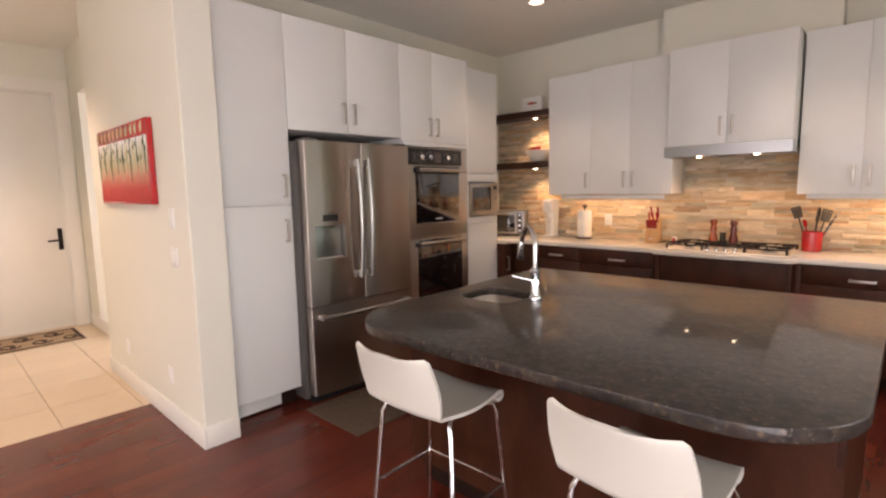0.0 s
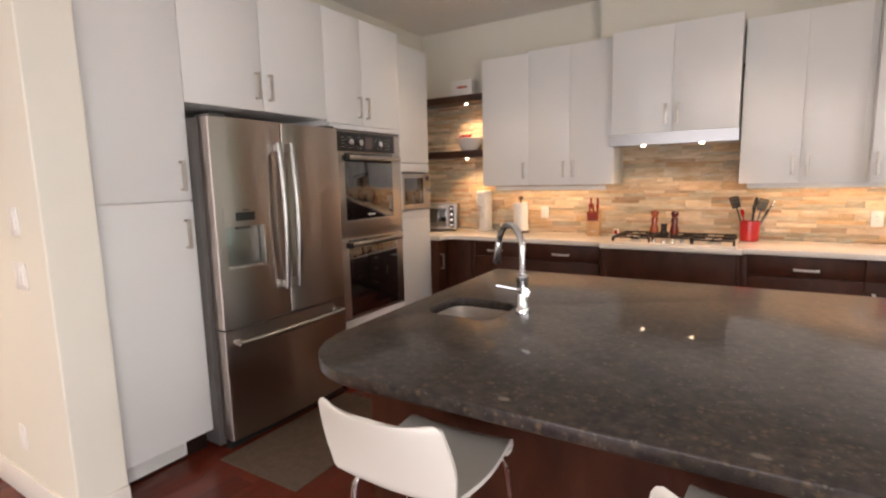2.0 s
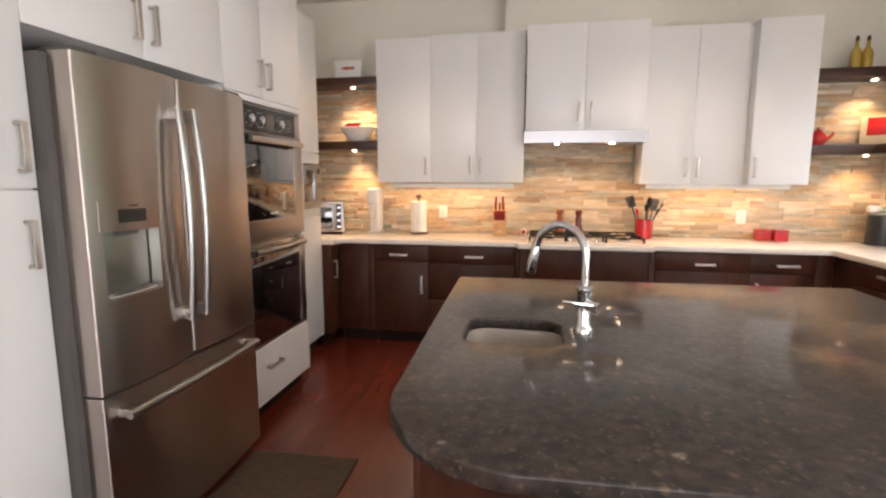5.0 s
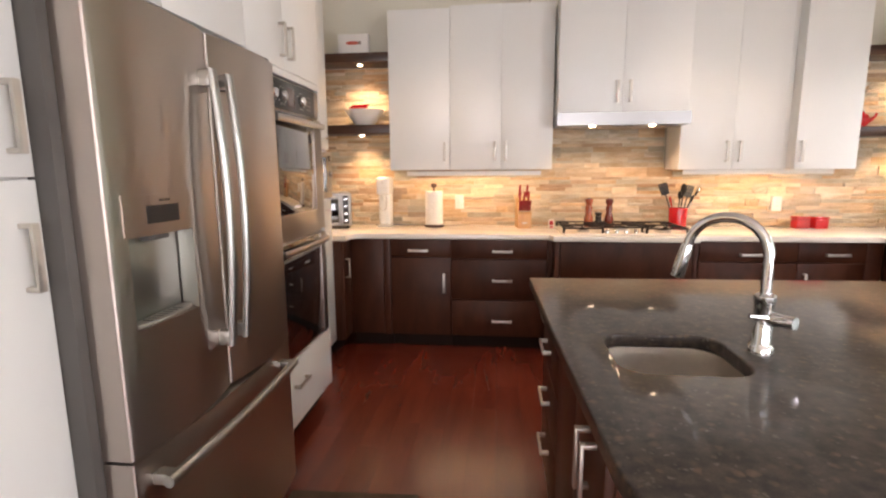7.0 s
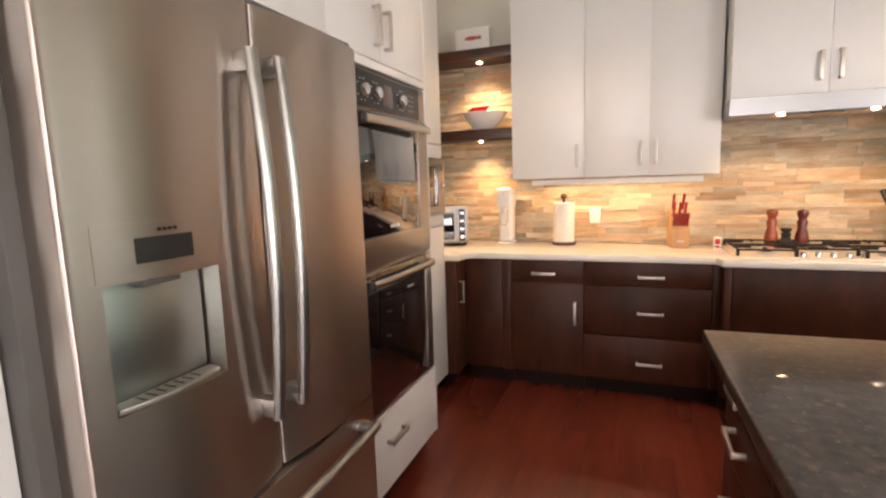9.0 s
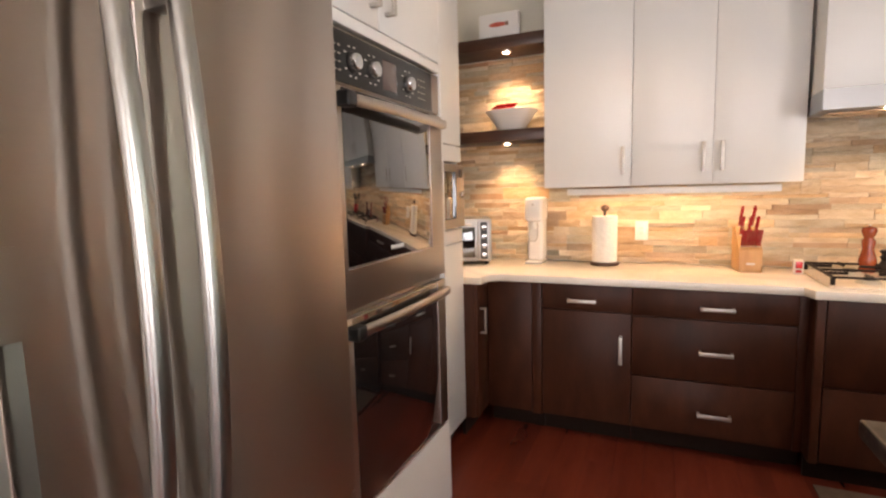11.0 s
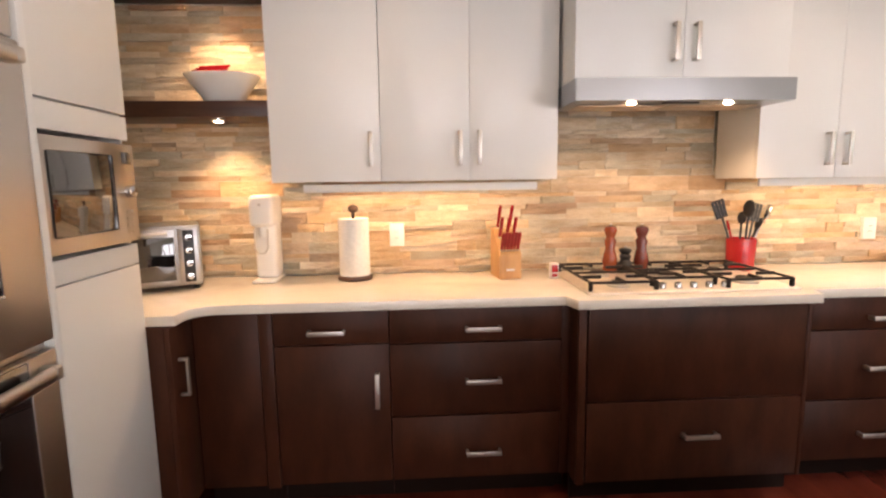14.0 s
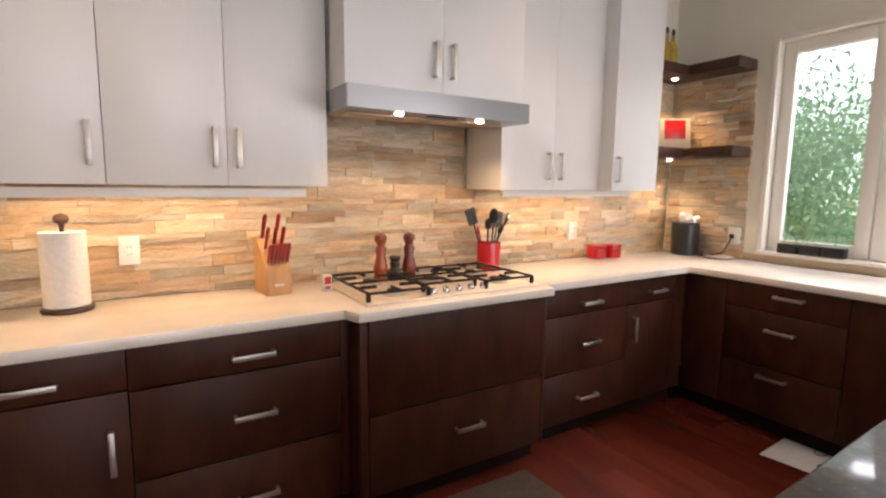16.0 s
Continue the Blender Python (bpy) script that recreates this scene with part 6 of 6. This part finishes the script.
def stone_mesh(seed):
    """A split stone strip of unit size: uneven front, chipped edges. x along, -y out, z up."""
    rng = random.Random(seed)
    bm = bmesh.new()
    nx, nz = 4, 2
    g = []
    for i in range(nx + 1):
        row = []
        for k in range(nz + 1):
            ex, ez = (0.003 if i in (0, nx) else 0), (0.015 if k in (0, nz) else 0)
            x = i / nx + (ex if i == 0 else -ex)
            z = k / nz + (ez if k == 0 else -ez)
            x += 0 if i in (0, nx) else rng.uniform(-0.06, 0.06)
            y = -1 + rng.uniform(0, 0.30) + (0.07 if (i in (0, nx) or k in (0, nz)) else 0)
            row.append(bm.verts.new((x, y, z)))
        g.append(row)
    for i in range(nx):
        for k in range(nz):
            bm.faces.new((g[i][k], g[i + 1][k], g[i + 1][k + 1], g[i][k + 1]))
    rim_ = [g[i][0] for i in range(nx + 1)] + [g[nx][k] for k in range(1, nz + 1)] + [g[i][nz] for i in range(nx - 1, -1, -1)] + [g[0][k] for k in range(nz - 1, 0, -1)]
    back = [bm.verts.new((0.0 if v.co.x < 0.01 else 1.0 if v.co.x > 0.99 else v.co.x, 0, 0.0 if v.co.z < 0.02 else 1.0 if v.co.z > 0.98 else v.co.z)) for v in rim_]
    for i in range(len(rim_)):
        j = (i + 1) % len(rim_)
        bm.faces.new((rim_[i], back[i], back[j], rim_[j]))
    bmesh.ops.recalc_face_normals(bm, faces=bm.faces)
    me_ = bpy.data.meshes.new("stone")
    bm.to_mesh(me_)
    bm.free()
    me_.materials.append(STONE)
    return me_


STONES = [stone_mesh(k) for k in range(14)]


def ledger(u0, u1, z0, z1, seed):
    """Strips of split stone that fill a rectangle: (u, z, length, height, depth)."""
    rng = random.Random(seed)
    out, z = [], z0
    while z < z1 - 0.004:
        h = rng.choice((0.022, 0.028, 0.036, 0.044, 0.056, 0.066))
        if z1 - z - h < 0.018:
            h = z1 - z
        u = u0
        first = True
        while u < u1 - 1e-4:
            ln = rng.uniform(0.09, 0.33)
            if first:
                ln *= rng.uniform(0.3, 1)
                first = False
            if u1 - u - ln < 0.07:
                ln = u1 - u
            dep = rng.uniform(0.012, 0.031)
            if h > 0.04 and rng.random() < 0.5:
                out.append((u, z, ln, h / 2, dep))
                out.append((u, z + h / 2, ln * 0.999, h / 2, rng.uniform(0.012, 0.031)))
            else:
                out.append((u, z, ln, h, dep))
            u += ln
        z += h
    return out


wall_n = bpy.data.objects["wall_north"]
wall_e = bpy.data.objects["wall_east"]
near, far_n, far_e = [], [], []
for region, seed in (((-4.28, 0.785, CT + 0.001, 1.40), 21), ((-4.28, -3.364, 1.401, 2.24), 22), ((-2.084, -1.148, 1.401, 1.80), 23), ((0.037, 0.785, 1.401, 2.18), 24)):
    for s in ledger(*region, seed):
        (near if -3.95 < s[0] < -0.95 and (s[1] < 2.0) else far_n).append(s)
for s in ledger(5.775, 6.372, CT + 0.001, 2.18, 25):
    far_e.append(s)
far_n += near[300:]
for k, (u, z, ln, h, dep) in enumerate(near[:300]):
    ob = new("stone", STONES[k % len(STONES)])
    ob.parent = wall_n
    ob.matrix_world = Matrix.LocRotScale((u + 0.0003, BACK - 0.0005, z + 0.0002), None, (ln - 0.0006, dep, h - 0.0004))


def joined(name, strips, parent, place, label):
    verts, faces = [], []
    for k, s in enumerate(strips):
        me_ = STONES[(k * 5 + 3) % len(STONES)]
        i = len(verts)
        m_ = place(s)
        verts += [tuple(m_ @ v.co) for v in me_.vertices]
        faces += [tuple(i + q for q in p.vertices) for p in me_.polygons]
    me2 = bpy.data.meshes.new(name)
    me2.from_pydata(verts, [], faces)
    me2.materials.append(STONE_J)
    ob = new(name, me2)
    ob.parent = parent
    return tagged(ob, label, kind="stuff")


joined("stone_cladding", far_n, wall_n, lambda s: Matrix.LocRotScale((s[0] + 0.0003, BACK - 0.0005, s[1] + 0.0002), None, (s[2] - 0.0006, s[4], s[3] - 0.0004)), "split ledge-stone cladding")
joined("stone_cladding", far_e, wall_e, lambda s: Matrix.Translation((EAST - 0.0005, s[0] + s[2] - 0.0008, s[1] + 0.0006)) @ Matrix.Rotation(radians(-90), 4, "Z") @ Matrix.Diagonal((s[2] - 0.0016, s[4], s[3] - 0.0012, 1)), "split ledge-stone cladding")

# floor boards, running along y
PLANK = mat("red_brown_board", (0.150, 0.026, 0.0135), 0.24, color2=(0.096, 0.0165, 0.0085), scale=1.2, detail=5, stretch=(6, 1.0, 1), rand=0.09, world_coords=True, rough_var=0.015, fine=0.10)
PLANK_J = mat("red_brown_board_joined", (0.150, 0.026, 0.0135), 0.24, color2=(0.096, 0.0165, 0.0085), scale=1.2, detail=5, stretch=(6, 1.0, 1), rand=0.09, world_coords=True, rough_var=0.015, fine=0.10, island=True)
PW = 0.14
LENGTHS = (0.7, 0.95, 1.2, 1.45, 1.7)


def plank_mesh(ln):
    bm = box(0.0001, PW - 0.0001, 0.0001, ln - 0.0001, -0.0115, 0.0, 0.0004, 1)
    bmesh.ops.recalc_face_normals(bm, faces=bm.faces)
    me_ = bpy.data.meshes.new("plank")
    bm.to_mesh(me_)
    bm.free()
    me_.materials.append(PLANK)
    return me_


PLANKS = [plank_mesh(ln) for ln in LENGTHS]
rng = random.Random(77)
near_p, far_p = [], []
x = -4.318
while x < EAST:
    y = S_END - rng.uniform(0, 0.8)
    while y < BACK - 0.01:
        k = rng.randrange(len(LENGTHS))
        if y + LENGTHS[k] > -3.2:
            (near_p if y > 0.6 and x < 0.3 else far_p).append((x, y, k))
        y += LENGTHS[k]
    x += PW
far_p += near_p[300:]
for x, y, k in near_p[:300]:
    ob = new("plank", PLANKS[k])
    ob.location = (x, y, 0)
    ob.scale.y = min(1.0, (BACK - y) / LENGTHS[k])
    ob.parent = FLOOR_OB
verts, faces = [], []
for x, y, k in far_p:
    i = len(verts)
    verts += [(v.co.x + x, min(v.co.y + y, BACK), v.co.z) for v in PLANKS[k].vertices]
    faces += [tuple(i + q for q in p.vertices) for p in PLANKS[k].polygons]
me = bpy.data.meshes.new("floor_boards")
me.from_pydata(verts, [], faces)
me.materials.append(PLANK_J)
fb = new("floor_boards", me)
fb.parent = FLOOR_OB
tagged(fb, "dark red-brown boards", kind="stuff")

# hall tiles
TS = 0.46
bm = box(0.002, TS - 0.002, 0.002, TS - 0.002, -0.0078, 0.0, 0.0015, 1)
bmesh.ops.recalc_face_normals(bm, faces=bm.faces)
tile_me = bpy.data.meshes.new("tile")
bm.to_mesh(tile_me)
bm.free()
tile_me.materials.append(TILEF)
for i in range(7):
    for j in range(8):
        ob = new("tile", tile_me)
        ob.location = (-4.322 - TS * (i + 1), 2.75 - TS * (j + 1), 0)
        ob.parent = TILE_OB
